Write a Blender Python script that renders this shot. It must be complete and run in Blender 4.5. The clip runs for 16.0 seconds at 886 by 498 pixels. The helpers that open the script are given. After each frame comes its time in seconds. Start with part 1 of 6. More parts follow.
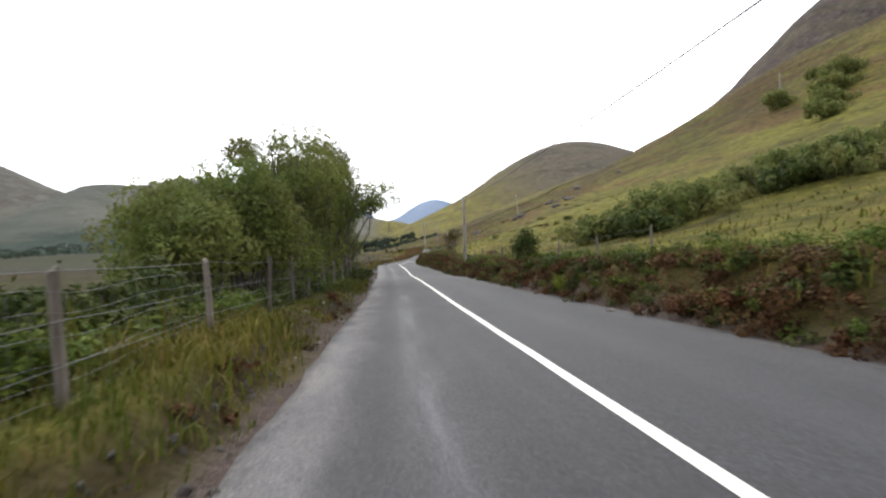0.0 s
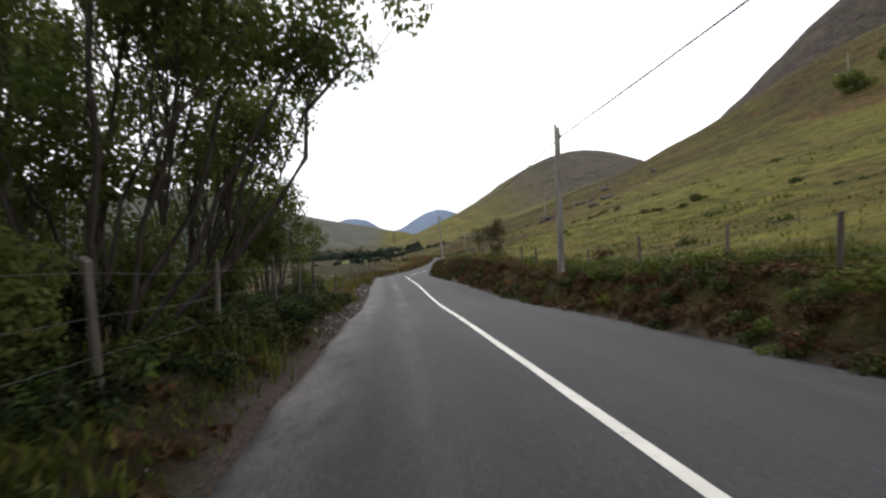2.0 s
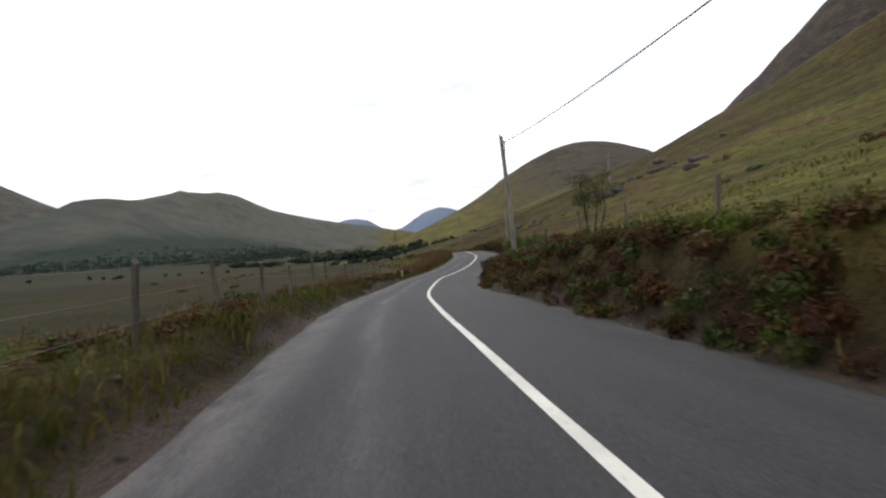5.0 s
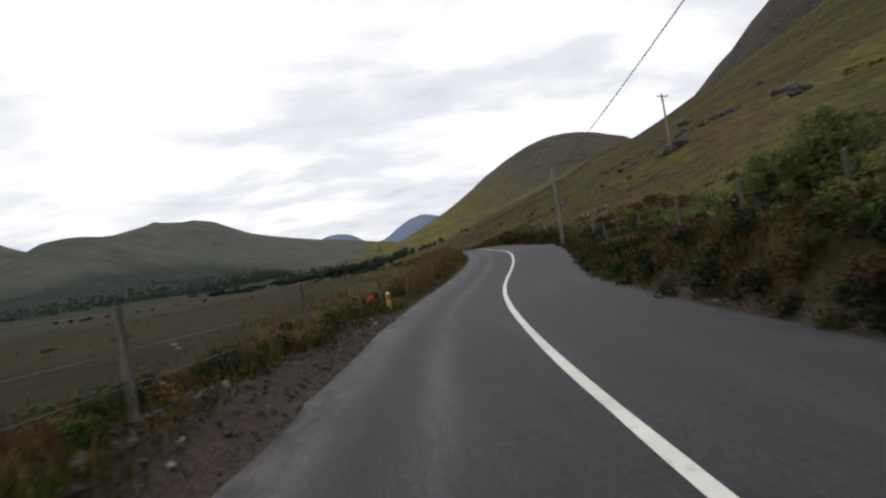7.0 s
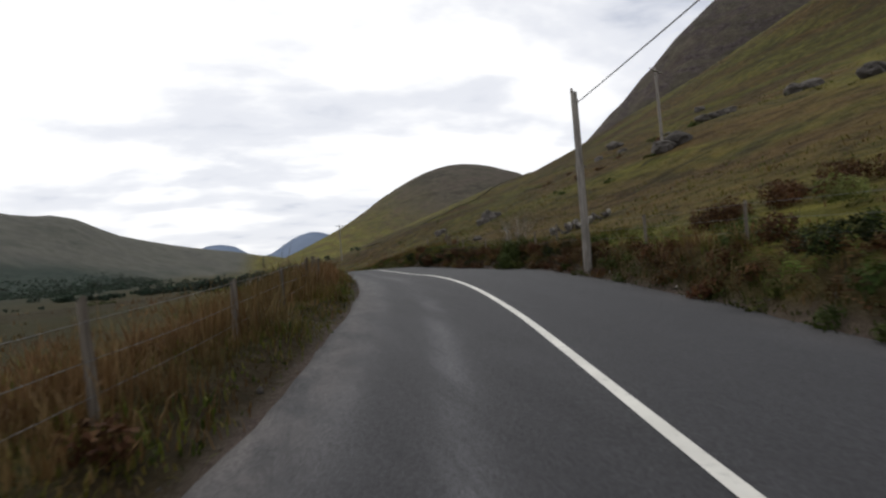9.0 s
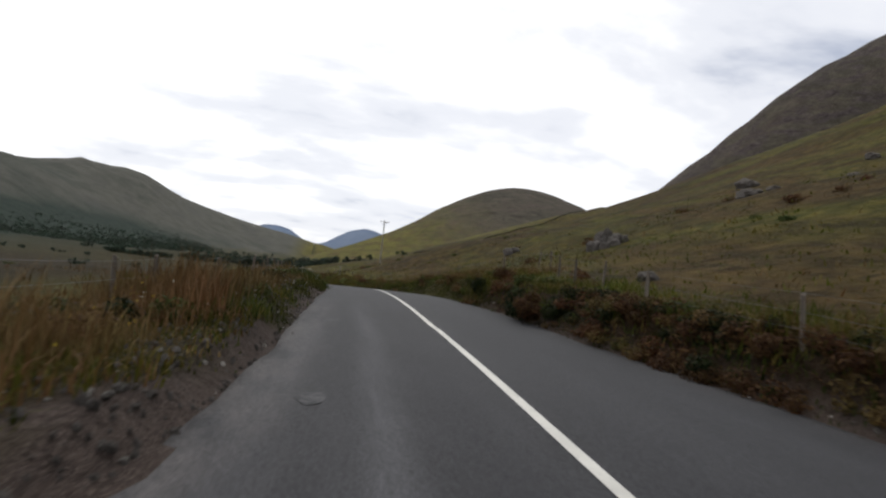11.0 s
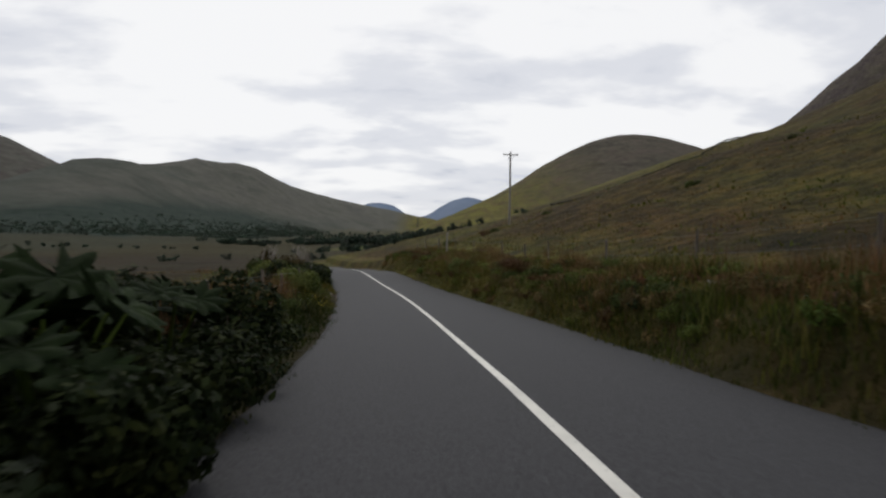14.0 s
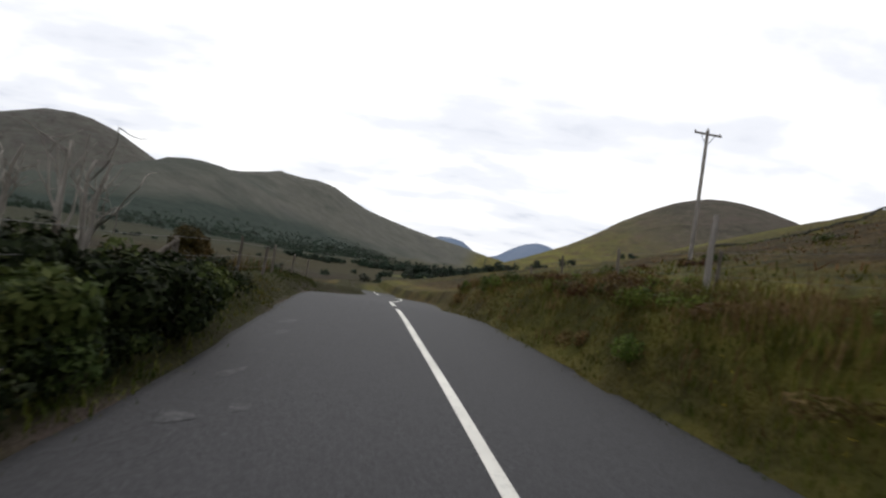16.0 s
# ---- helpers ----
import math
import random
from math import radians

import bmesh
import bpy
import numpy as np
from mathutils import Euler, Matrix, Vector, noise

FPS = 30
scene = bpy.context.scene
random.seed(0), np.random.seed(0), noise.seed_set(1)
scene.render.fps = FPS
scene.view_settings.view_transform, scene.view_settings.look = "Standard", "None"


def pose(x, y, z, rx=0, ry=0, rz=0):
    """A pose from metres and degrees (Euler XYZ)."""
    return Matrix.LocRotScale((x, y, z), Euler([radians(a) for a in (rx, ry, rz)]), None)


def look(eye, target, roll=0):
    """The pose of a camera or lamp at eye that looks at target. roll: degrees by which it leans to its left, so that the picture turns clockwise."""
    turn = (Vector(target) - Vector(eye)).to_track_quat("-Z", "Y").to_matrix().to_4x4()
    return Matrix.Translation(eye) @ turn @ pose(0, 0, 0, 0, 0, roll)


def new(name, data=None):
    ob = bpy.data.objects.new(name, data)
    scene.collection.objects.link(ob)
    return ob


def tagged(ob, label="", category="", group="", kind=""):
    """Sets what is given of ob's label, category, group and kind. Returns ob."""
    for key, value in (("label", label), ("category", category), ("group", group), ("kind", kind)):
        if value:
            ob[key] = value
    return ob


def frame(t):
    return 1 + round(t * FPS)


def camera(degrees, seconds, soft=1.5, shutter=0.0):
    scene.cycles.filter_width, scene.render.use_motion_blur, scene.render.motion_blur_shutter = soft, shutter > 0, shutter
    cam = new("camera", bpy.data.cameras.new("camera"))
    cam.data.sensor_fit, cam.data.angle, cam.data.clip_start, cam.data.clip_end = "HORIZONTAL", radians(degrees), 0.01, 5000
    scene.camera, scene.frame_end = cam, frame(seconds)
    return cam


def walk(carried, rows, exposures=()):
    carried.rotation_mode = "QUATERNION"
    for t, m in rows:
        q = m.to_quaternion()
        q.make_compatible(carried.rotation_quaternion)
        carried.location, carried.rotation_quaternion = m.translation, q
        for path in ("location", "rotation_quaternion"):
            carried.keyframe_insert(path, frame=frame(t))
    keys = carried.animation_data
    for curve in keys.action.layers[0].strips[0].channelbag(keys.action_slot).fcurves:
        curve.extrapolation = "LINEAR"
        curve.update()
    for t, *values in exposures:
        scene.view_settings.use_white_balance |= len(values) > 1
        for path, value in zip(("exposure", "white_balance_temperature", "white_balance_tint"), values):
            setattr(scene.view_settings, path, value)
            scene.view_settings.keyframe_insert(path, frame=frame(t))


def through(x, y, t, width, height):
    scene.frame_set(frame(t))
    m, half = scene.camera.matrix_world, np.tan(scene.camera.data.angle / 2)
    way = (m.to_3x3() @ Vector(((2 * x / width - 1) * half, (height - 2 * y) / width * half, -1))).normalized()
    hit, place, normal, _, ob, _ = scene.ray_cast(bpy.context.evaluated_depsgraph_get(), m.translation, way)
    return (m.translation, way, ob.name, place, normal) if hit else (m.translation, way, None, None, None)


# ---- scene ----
cam = camera(74.52, 16.0, soft=2.35, shutter=0.13)
PATH = [
    (0.0, (-1.360, 0.02, 1.315), (-0.536, 9.984, 1.131), -1.90),
    (0.5, (-1.314, 5.93, 1.151), (-0.319, 15.877, 0.913), -2.01),
    (1.0, (-1.333, 12.02, 0.912), (-0.399, 21.972, 0.750), -2.56),
    (1.5, (-1.378, 18.45, 0.625), (-0.627, 28.423, 0.584), -2.03),
    (2.0, (-1.431, 25.52, 0.387), (-0.682, 35.491, 0.385), -1.87),
    (2.5, (-1.413, 32.45, 0.158), (-0.377, 42.399, 0.201), -0.11),
    (3.0, (-1.388, 39.25, -0.052), (-0.481, 49.212, -0.104), 1.14),
    (3.5, (-1.465, 46.06, -0.373), (-0.627, 56.020, -0.436), 1.69),
    (4.0, (-1.508, 53.21, -0.542), (-0.867, 63.187, -0.531), -1.02),
    (6.5, (-1.869, 88.36, -1.181), (-0.973, 98.321, -1.294), -6.52),
    (7.0, (-1.552, 95.64, -1.456), (-0.568, 105.587, -1.405), -8.96),
    (7.5, (-0.880, 102.97, -1.607), (0.490, 112.878, -1.574), -10.83),
    (8.0, (-0.167, 109.48, -1.698), (1.938, 119.250, -1.593), -10.22),
    (9.25, (2.600, 123.40, -1.610), (5.520, 132.960, -1.330), -3.00),
    (10.5, (5.474, 137.30, -0.999), (7.923, 146.982, -0.519), 4.70),
    (11.0, (6.363, 143.27, -0.876), (8.391, 153.047, -0.366), 6.42),
    (11.5, (7.196, 149.89, -0.755), (9.115, 159.685, -0.184), 6.47),
    (12.0, (7.623, 156.65, -0.610), (8.689, 166.562, 0.150), 7.19),
    (12.5, (7.934, 163.87, -0.472), (8.638, 173.840, -0.038), 4.62),
    (13.0, (7.947, 171.09, -0.496), (8.546, 181.071, -0.295), 1.41),
    (13.5, (7.783, 178.23, -0.665), (8.405, 188.207, -0.726), -0.70),
    (14.0, (7.746, 185.25, -1.066), (8.054, 195.244, -1.254), 0.94),
    (14.5, (7.389, 192.13, -1.553), (7.472, 202.131, -1.751), 4.70),
    (15.0, (6.969, 199.15, -1.903), (7.196, 209.145, -2.030), 6.04),
    (15.5, (6.313, 206.23, -2.213), (6.221, 216.227, -1.997), 7.44),
    (16.0, (5.322, 213.28, -2.444), (4.454, 223.232, -2.069), 8.96),
]
EXPOSURES = [(0.0, 1.05), (0.5, 0.95), (1.0, 0.55), (1.5, 0.4), (2.0, 0.35), (2.5, 0.45), (3.0, 0.5), (3.5, 0.45), (4.0, 0.4), (6.5, -0.32), (7.0, -0.28), (8.0, -0.3), (10.5, -0.1), (11.0, -0.15), (12.5, -0.46), (13.5, -0.48), (14.5, -0.3), (15.5, -0.08), (16.0, -0.1)]
walk(cam, [(t, look(eye, target, roll)) for t, eye, target, roll in PATH], EXPOSURES)

# ---- sky and light ----
SUN_ELEVATION, SUN_AZIMUTH = radians(48), radians(-10)


def make_world():
    world = bpy.data.worlds.new("overcast_sky")
    scene.world = world
    world.use_nodes = True
    nt = world.node_tree
    nt.nodes.clear()
    node = nt.nodes.new
    out, back = node("ShaderNodeOutputWorld"), node("ShaderNodeBackground")
    sky = node("ShaderNodeTexSky")
    sky.sky_type, sky.sun_disc = "NISHITA", False
    sky.sun_elevation, sky.sun_rotation = SUN_ELEVATION, SUN_AZIMUTH
    coord, sep = node("ShaderNodeTexCoord"), node("ShaderNodeSeparateXYZ")
    nt.links.new(coord.outputs["Generated"], sep.inputs[0])

    def calc(op, a, b, clamp=False):
        n = node("ShaderNodeMath")
        n.operation, n.use_clamp = op, clamp
        for i, v in enumerate((a, b)):
            if isinstance(v, (int, float)):
                n.inputs[i].default_value = v
            else:
                nt.links.new(v, n.inputs[i])
        return n.outputs[0]

    height = calc("ADD", calc("MAXIMUM", sep.outputs["Z"], 0.0), 0.19)
    flat = node("ShaderNodeCombineXYZ")
    nt.links.new(calc("DIVIDE", sep.outputs["X"], height), flat.inputs["X"])
    nt.links.new(calc("DIVIDE", sep.outputs["Y"], height), flat.inputs["Y"])
    turn = node("ShaderNodeMapping")
    turn.inputs["Rotation"].default_value = (0, 0, radians(-14))
    turn.inputs["Scale"].default_value = (0.75, 1.1, 1.0)
    turn.inputs["Location"].default_value = (0.6, 0.2, 0)
    nt.links.new(flat.outputs[0], turn.inputs[0])
    values = []
    for scale, detail, distort in ((1.25, 7.0, 0.25), (3.4, 6.0, 0.2)):
        n = node("ShaderNodeTexNoise")
        n.inputs["Scale"].default_value = scale
        n.inputs["Detail"].default_value = detail
        n.inputs["Roughness"].default_value = 0.52
        n.inputs["Distortion"].default_value = distort
        nt.links.new(turn.outputs[0], n.inputs["Vector"])
        values.append(n.outputs["Fac"])
    cloud = calc("ADD", calc("MULTIPLY", values[0], 0.72), calc("MULTIPLY", values[1], 0.28))
    # thinner cloud round the hidden sun
    to_sun = Vector((math.sin(SUN_AZIMUTH) * math.cos(SUN_ELEVATION), math.cos(SUN_AZIMUTH) * math.cos(SUN_ELEVATION), math.sin(SUN_ELEVATION)))
    dot = node("ShaderNodeVectorMath")
    dot.operation = "DOT_PRODUCT"
    nt.links.new(coord.outputs["Generated"], dot.inputs[0])
    dot.inputs[1].default_value = to_sun
    glow = calc("MULTIPLY", calc("POWER", calc("MAXIMUM", dot.outputs["Value"], 0.0), 6.0), 0.29)
    thick = calc("SUBTRACT", cloud, glow)
    ramp = node("ShaderNodeValToRGB")
    ramp.color_ramp.interpolation = "EASE"
    stops = ramp.color_ramp.elements
    stops[0].position, stops[0].color = 0.40, (1.28, 1.28, 1.29, 1)
    stops[1].position, stops[1].color = 0.66, (0.43, 0.49, 0.64, 1)
    mid = stops.new(0.50)
    mid.color = (1.0, 1.02, 1.085, 1)
    nt.links.new(thick, ramp.inputs["Fac"])
    dim = node("ShaderNodeMix")
    dim.data_type, dim.blend_type = "RGBA", "MULTIPLY"
    dim.inputs["Factor"].default_value = 1.0
    nt.links.new(sky.outputs[0], dim.inputs["A"])
    dim.inputs["B"].default_value = (0.1, 0.1, 0.1, 1)
    mix = node("ShaderNodeMix")
    mix.data_type = "RGBA"
    mix.inputs["Factor"].default_value = 0.94
    nt.links.new(dim.outputs["Result"], mix.inputs["A"])
    nt.links.new(ramp.outputs["Color"], mix.inputs["B"])
    nt.links.new(mix.outputs["Result"], back.inputs["Color"])
    back.inputs["Strength"].default_value = 1.0
    nt.links.new(back.outputs[0], out.inputs["Surface"])
    sun = new("sun", bpy.data.lights.new("sun", "SUN"))
    sun.data.energy, sun.data.angle, sun.data.color = 0.7, radians(18), (1.0, 0.96, 0.9)
    sun.matrix_world = look(to_sun * 300, (0, 0, 0))


make_world()

# ---- materials ----


class Nodes:
    """A node material with a few shorthands."""

    def __init__(self, name, rough=0.9, specular=0.2):
        self.mat = bpy.data.materials.new(name)
        self.mat.use_nodes = True
        self.nt = self.mat.node_tree
        self.bsdf = self.nt.nodes["Principled BSDF"]
        self.bsdf.inputs["Roughness"].default_value = rough
        self.bsdf.inputs["Specular IOR Level"].default_value = specular
        self.coord = self.nt.nodes.new("ShaderNodeTexCoord").outputs["Object"]

    def link(self, a, b):
        self.nt.links.new(a, b)

    def noise(self, scale, detail=4.0, rough=0.55, stretch=None, distort=0.0, turn=0.0):
        n = self.nt.nodes.new("ShaderNodeTexNoise")
        n.inputs["Scale"].default_value = scale
        n.inputs["Detail"].default_value = detail
        n.inputs["Roughness"].default_value = rough
        n.inputs["Distortion"].default_value = distort
        vec = self.coord
        if stretch:
            m = self.nt.nodes.new("ShaderNodeMapping")
            m.inputs["Scale"].default_value = stretch
            m.inputs["Rotation"].default_value = (0, 0, turn)
            self.link(vec, m.inputs[0])
            vec = m.outputs[0]
        self.link(vec, n.inputs["Vector"])
        return n.outputs["Fac"]

    def voronoi(self, scale, feature="F1", output="Distance"):
        n = self.nt.nodes.new("ShaderNodeTexVoronoi")
        n.feature = feature
        n.inputs["Scale"].default_value = scale
        self.link(self.coord, n.inputs["Vector"])
        return n.outputs[output]

    def ramp(self, fac, *stops):
        n = self.nt.nodes.new("ShaderNodeValToRGB")
        e = n.color_ramp.elements
        while len(e) < len(stops):
            e.new(0.5)
        for el, (pos, col) in zip(e, stops):
            el.position = pos
            el.color = (*(col if isinstance(col, tuple) else (col,) * 3), 1)
        self.link(fac, n.inputs["Fac"])
        return n.outputs["Color"]

    def mix(self, fac, a, b, blend="MIX"):
        n = self.nt.nodes.new("ShaderNodeMix")
        n.data_type, n.blend_type = "RGBA", blend
        for key, v in (("Factor", fac), ("A", a), ("B", b)):
            if isinstance(v, tuple):
                n.inputs[key].default_value = (*v, 1)
            elif isinstance(v, (int, float)):
                n.inputs[key].default_value = v
            else:
                self.link(v, n.inputs[key])
        return n.outputs["Result"]

    def math(self, op, a, b=0.0, clamp=False):
        n = self.nt.nodes.new("ShaderNodeMath")
        n.operation, n.use_clamp = op, clamp
        for i, v in enumerate((a, b)):
            if isinstance(v, (int, float)):
                n.inputs[i].default_value = v
            else:
                self.link(v, n.inputs[i])
        return n.outputs[0]

    def attribute(self, name):
        n = self.nt.nodes.new("ShaderNodeAttribute")
        n.attribute_name = name
        return n.outputs["Fac"]

    def island(self):
        return self.nt.nodes.new("ShaderNodeNewGeometry").outputs["Random Per Island"]

    def each(self):
        return self.nt.nodes.new("ShaderNodeObjectInfo").outputs["Random"]

    def bump(self, height, strength=0.4, distance=0.02):
        n = self.nt.nodes.new("ShaderNodeBump")
        n.inputs["Strength"].default_value = strength
        n.inputs["Distance"].default_value = distance
        self.link(height, n.inputs["Height"])
        self.link(n.outputs[0], self.bsdf.inputs["Normal"])

    def color(self, c):
        if isinstance(c, tuple):
            self.bsdf.inputs["Base Color"].default_value = (*c, 1)
        else:
            self.link(c, self.bsdf.inputs["Base Color"])
        return self


def leaf_material(name, stops, patch=0.8, through=0.3):
    """Thin leaves: colour varies leaf by leaf and in patches; some light comes through."""
    m = Nodes(name, 0.75, 0.1)
    base = m.ramp(m.island(), *stops)
    patchy = m.ramp(m.noise(patch, 3.0), (0.3, 0.58), (0.7, 1.32))
    col = m.mix(1.0, base, patchy, "MULTIPLY")
    col = m.mix(1.0, col, m.ramp(m.noise(patch * 0.6, 4.0, 0.6, (1.3, 1.3, 1.3)), (0.36, (0.88, 1.06, 0.92)), (0.64, (1.16, 0.97, 0.98))), "MULTIPLY")
    m.color(col)
    t = m.nt.nodes.new("ShaderNodeBsdfTranslucent")
    m.link(col, t.inputs["Color"])
    mixer = m.nt.nodes.new("ShaderNodeMixShader")
    mixer.inputs[0].default_value = through
    m.link(m.bsdf.outputs[0], mixer.inputs[1])
    m.link(t.outputs[0], mixer.inputs[2])
    m.link(mixer.outputs[0], m.nt.nodes["Material Output"].inputs["Surface"])
    return m.mat


def plain_leaf():
    m = Nodes("huge_ribbed_leaf", 0.85, 0.08)
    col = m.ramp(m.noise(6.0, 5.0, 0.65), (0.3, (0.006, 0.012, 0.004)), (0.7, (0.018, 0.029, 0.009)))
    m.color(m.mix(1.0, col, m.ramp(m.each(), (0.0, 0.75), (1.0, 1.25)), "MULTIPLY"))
    m.bump(m.noise(30.0, 4.0, 0.6), 0.5, 0.02)
    return m.mat


def asphalt_material():
    m = Nodes("worn_asphalt", 0.82, 0.35)
    wide = m.ramp(m.noise(1.7, 5.0, 0.6, (1.0, 0.03, 1.0)), (0.3, (0.0193, 0.0192, 0.0215)), (0.72, (0.0335, 0.0333, 0.0362)))
    wide = m.mix(1.0, wide, m.ramp(m.noise(17.0, 4.0, 0.75), (0.3, 0.8), (0.7, 1.22)), "MULTIPLY")
    grain = m.ramp(m.noise(95.0, 2.0, 0.7), (0.32, 0.55), (0.68, 1.5))
    grain = m.mix(1.0, grain, m.ramp(m.noise(36.0, 3.0, 0.8), (0.34, 0.62), (0.66, 1.42)), "MULTIPLY")
    col = m.mix(1.0, wide, grain, "MULTIPLY")
    col = m.mix(1.0, col, m.ramp(m.noise(0.7, 7.0, 0.68, (1.0, 0.4, 1.0), 0.6), (0.34, 0.74), (0.66, 1.22)), "MULTIPLY")
    # paler tyre tracks, with the stone showing
    track = m.math("MULTIPLY", m.attribute("track"), m.ramp(m.noise(2.2, 6.0, 0.7, (1.0, 0.08, 1.0)), (0.36, 0.15), (0.62, 1.0)), True)
    col = m.mix(track, col, m.mix(1.0, (0.114, 0.113, 0.120), grain, "MULTIPLY"))
    dark = m.math("MULTIPLY", m.attribute("strip"), m.ramp(m.noise(0.9, 5.0, 0.6, (1.0, 0.12, 1.0)), (0.36, 0.15), (0.56, 1.0)), True)
    col = m.mix(dark, col, m.mix(1.0, (0.0195, 0.0195, 0.0222), grain, "MULTIPLY"))
    # dust and fine gravel along the edges
    dust = m.math("MULTIPLY", m.attribute("dust"), m.ramp(m.noise(2.2, 6.0, 0.7, (1.0, 0.35, 1.0)), (0.36, 0.0), (0.62, 0.85)), True)
    col = m.mix(dust, col, m.mix(1.0, (0.145, 0.130, 0.124), grain, "MULTIPLY"))
    # worn patches
    patch = m.ramp(m.noise(1.1, 4.0, 0.6, (1.0, 0.25, 1.0), 0.8), (0.66, 0.0), (0.70, 1.0))
    col = m.mix(m.math("MULTIPLY", patch, 0.35), col, (0.024, 0.0235, 0.025))
    col = m.mix(m.attribute("fresh"), col, m.mix(1.0, m.mix(1.0, (0.0233, 0.0232, 0.0258), m.ramp(m.noise(17.0, 4.0, 0.75), (0.3, 0.8), (0.7, 1.22)), "MULTIPLY"), grain, "MULTIPLY"))
    chips = m.ramp(m.noise(42.0, 3.0, 0.8), (0.60, 0.0), (0.74, 1.0))
    col = m.mix(m.math("MULTIPLY", chips, 0.3), col, (0.092, 0.090, 0.088))
    m.color(col)
    m.bump(m.noise(140.0, 2.0, 0.6), 0.5, 0.006)
    m.link(m.ramp(m.noise(30.0, 4.0), (0.3, 0.72), (0.7, 0.92)), m.bsdf.inputs["Roughness"])
    return m.mat


def patch_material():
    m = Nodes("worn_and_glint_asphalt", 0.85, 0.3)
    col = m.ramp(m.noise(9.0, 6.0, 0.75), (0.40, (0.030, 0.0298, 0.032)), (0.64, (0.085, 0.084, 0.085)))
    m.color(m.mix(1.0, col, m.ramp(m.noise(95.0, 2.0, 0.7), (0.32, 0.6), (0.68, 1.4)), "MULTIPLY"))
    m.bump(m.noise(140.0, 2.0, 0.6), 0.5, 0.006)
    return m.mat


def line_material():
    m = Nodes("worn_road_paint", 0.6, 0.3)
    wear = m.ramp(m.noise(14.0, 6.0, 0.72), (0.56, 0.0), (0.72, 1.0))
    col = m.mix(m.math("MULTIPLY", wear, 0.6), (0.66, 0.64, 0.58), (0.16, 0.155, 0.15))
    col = m.mix(1.0, col, m.ramp(m.noise(1.1, 4.0), (0.3, 0.78), (0.7, 1.06)), "MULTIPLY")
    m.color(col)
    m.bump(m.noise(130.0, 2.0), 0.3, 0.004)
    return m.mat


def ground_material():
    m = Nodes("moor_ground", 0.95, 0.1)
    green = m.ramp(m.noise(0.9, 6.0, 0.65), (0.30, (0.046, 0.051, 0.009)), (0.5, (0.100, 0.096, 0.016)), (0.70, (0.156, 0.132, 0.028)))
    brown = m.ramp(m.noise(1.6, 6.0, 0.7), (0.3, (0.040, 0.025, 0.010)), (0.52, (0.086, 0.053, 0.020)), (0.72, (0.125, 0.088, 0.034)))
    band = m.noise(0.045, 7.0, 0.62, (1.0, 0.5, 2.4), 0.6, radians(-12))
    band = m.math("ADD", band, m.math("MULTIPLY", m.attribute("rusty"), 0.06))
    moor = m.mix(m.ramp(band, (0.47, 0.0), (0.63, 0.9)), green, brown)
    # low heather and rush patches
    dark = m.ramp(m.noise(0.16, 6.0, 0.68, (1.0, 0.45, 1.0), 0.5, radians(-12)), (0.52, 0.0), (0.66, 1.0))
    moor = m.mix(m.math("MULTIPLY", dark, 0.75), moor, (0.027, 0.029, 0.009))
    tussock = m.ramp(m.noise(0.55, 5.0, 0.7, (1.0, 0.7, 1.0), 0.6), (0.40, 0.6), (0.50, 1.0), (0.64, 1.25))
    moor = m.mix(1.0, moor, tussock, "MULTIPLY")
    clumps = m.ramp(m.noise(1.1, 6.0, 0.72, (1.0, 0.6, 1.0), 0.6), (0.38, (0.50, 0.56, 0.50)), (0.50, (1.0, 1.0, 1.0)), (0.63, (1.45, 1.28, 1.2)))
    moor = m.mix(m.attribute("rusty"), moor, m.mix(1.0, moor, clumps, "MULTIPLY"))
    moor = m.mix(1.0, moor, m.mix(m.attribute("rusty"), (1.0, 0.98, 0.98), (0.59, 0.58, 0.49)), "MULTIPLY")
    broad = m.ramp(m.noise(0.022, 5.0, 0.6, (1.0, 0.6, 1.0), 0.5), (0.32, 0.70), (0.5, 1.0), (0.68, 1.32))
    moor = m.mix(1.0, moor, broad, "MULTIPLY")
    ledge = m.ramp(m.noise(0.10, 7.0, 0.7, (0.5, 1.5, 1.0), 1.2, radians(35)), (0.60, 0.0), (0.66, 1.0))
    moor = m.mix(m.math("MULTIPLY", ledge, 0.8), moor, (0.018, 0.016, 0.007))
    bogtone = m.ramp(m.noise(0.03, 8.0, 0.66, (0.35, 1.5, 1.0), 0.8), (0.36, (0.014, 0.012, 0.006)), (0.5, (0.030, 0.021, 0.010)), (0.62, (0.024, 0.023, 0.009)))
    bogtone = m.mix(1.0, bogtone, m.ramp(m.noise(0.9, 5.0, 0.7), (0.3, 0.66), (0.7, 1.3)), "MULTIPLY")
    fresher = m.math("MULTIPLY", m.math("SUBTRACT", 1.0, m.attribute("rusty")), 0.3, True)
    bogtone = m.mix(fresher, bogtone, m.mix(1.0, (0.050, 0.049, 0.014), m.ramp(m.noise(0.5, 6.0, 0.7, (0.6, 1.4, 1.0)), (0.3, 0.6), (0.7, 1.4)), "MULTIPLY"))
    col = m.mix(m.attribute("bog"), moor, bogtone)
    # high heath and rock on the big hills
    heath = m.ramp(m.noise(0.012, 9.0, 0.68, (1.0, 1.0, 2.0), 0.7), (0.38, (0.047, 0.042, 0.030)), (0.50, (0.073, 0.063, 0.046)), (0.64, (0.075, 0.059, 0.048)))
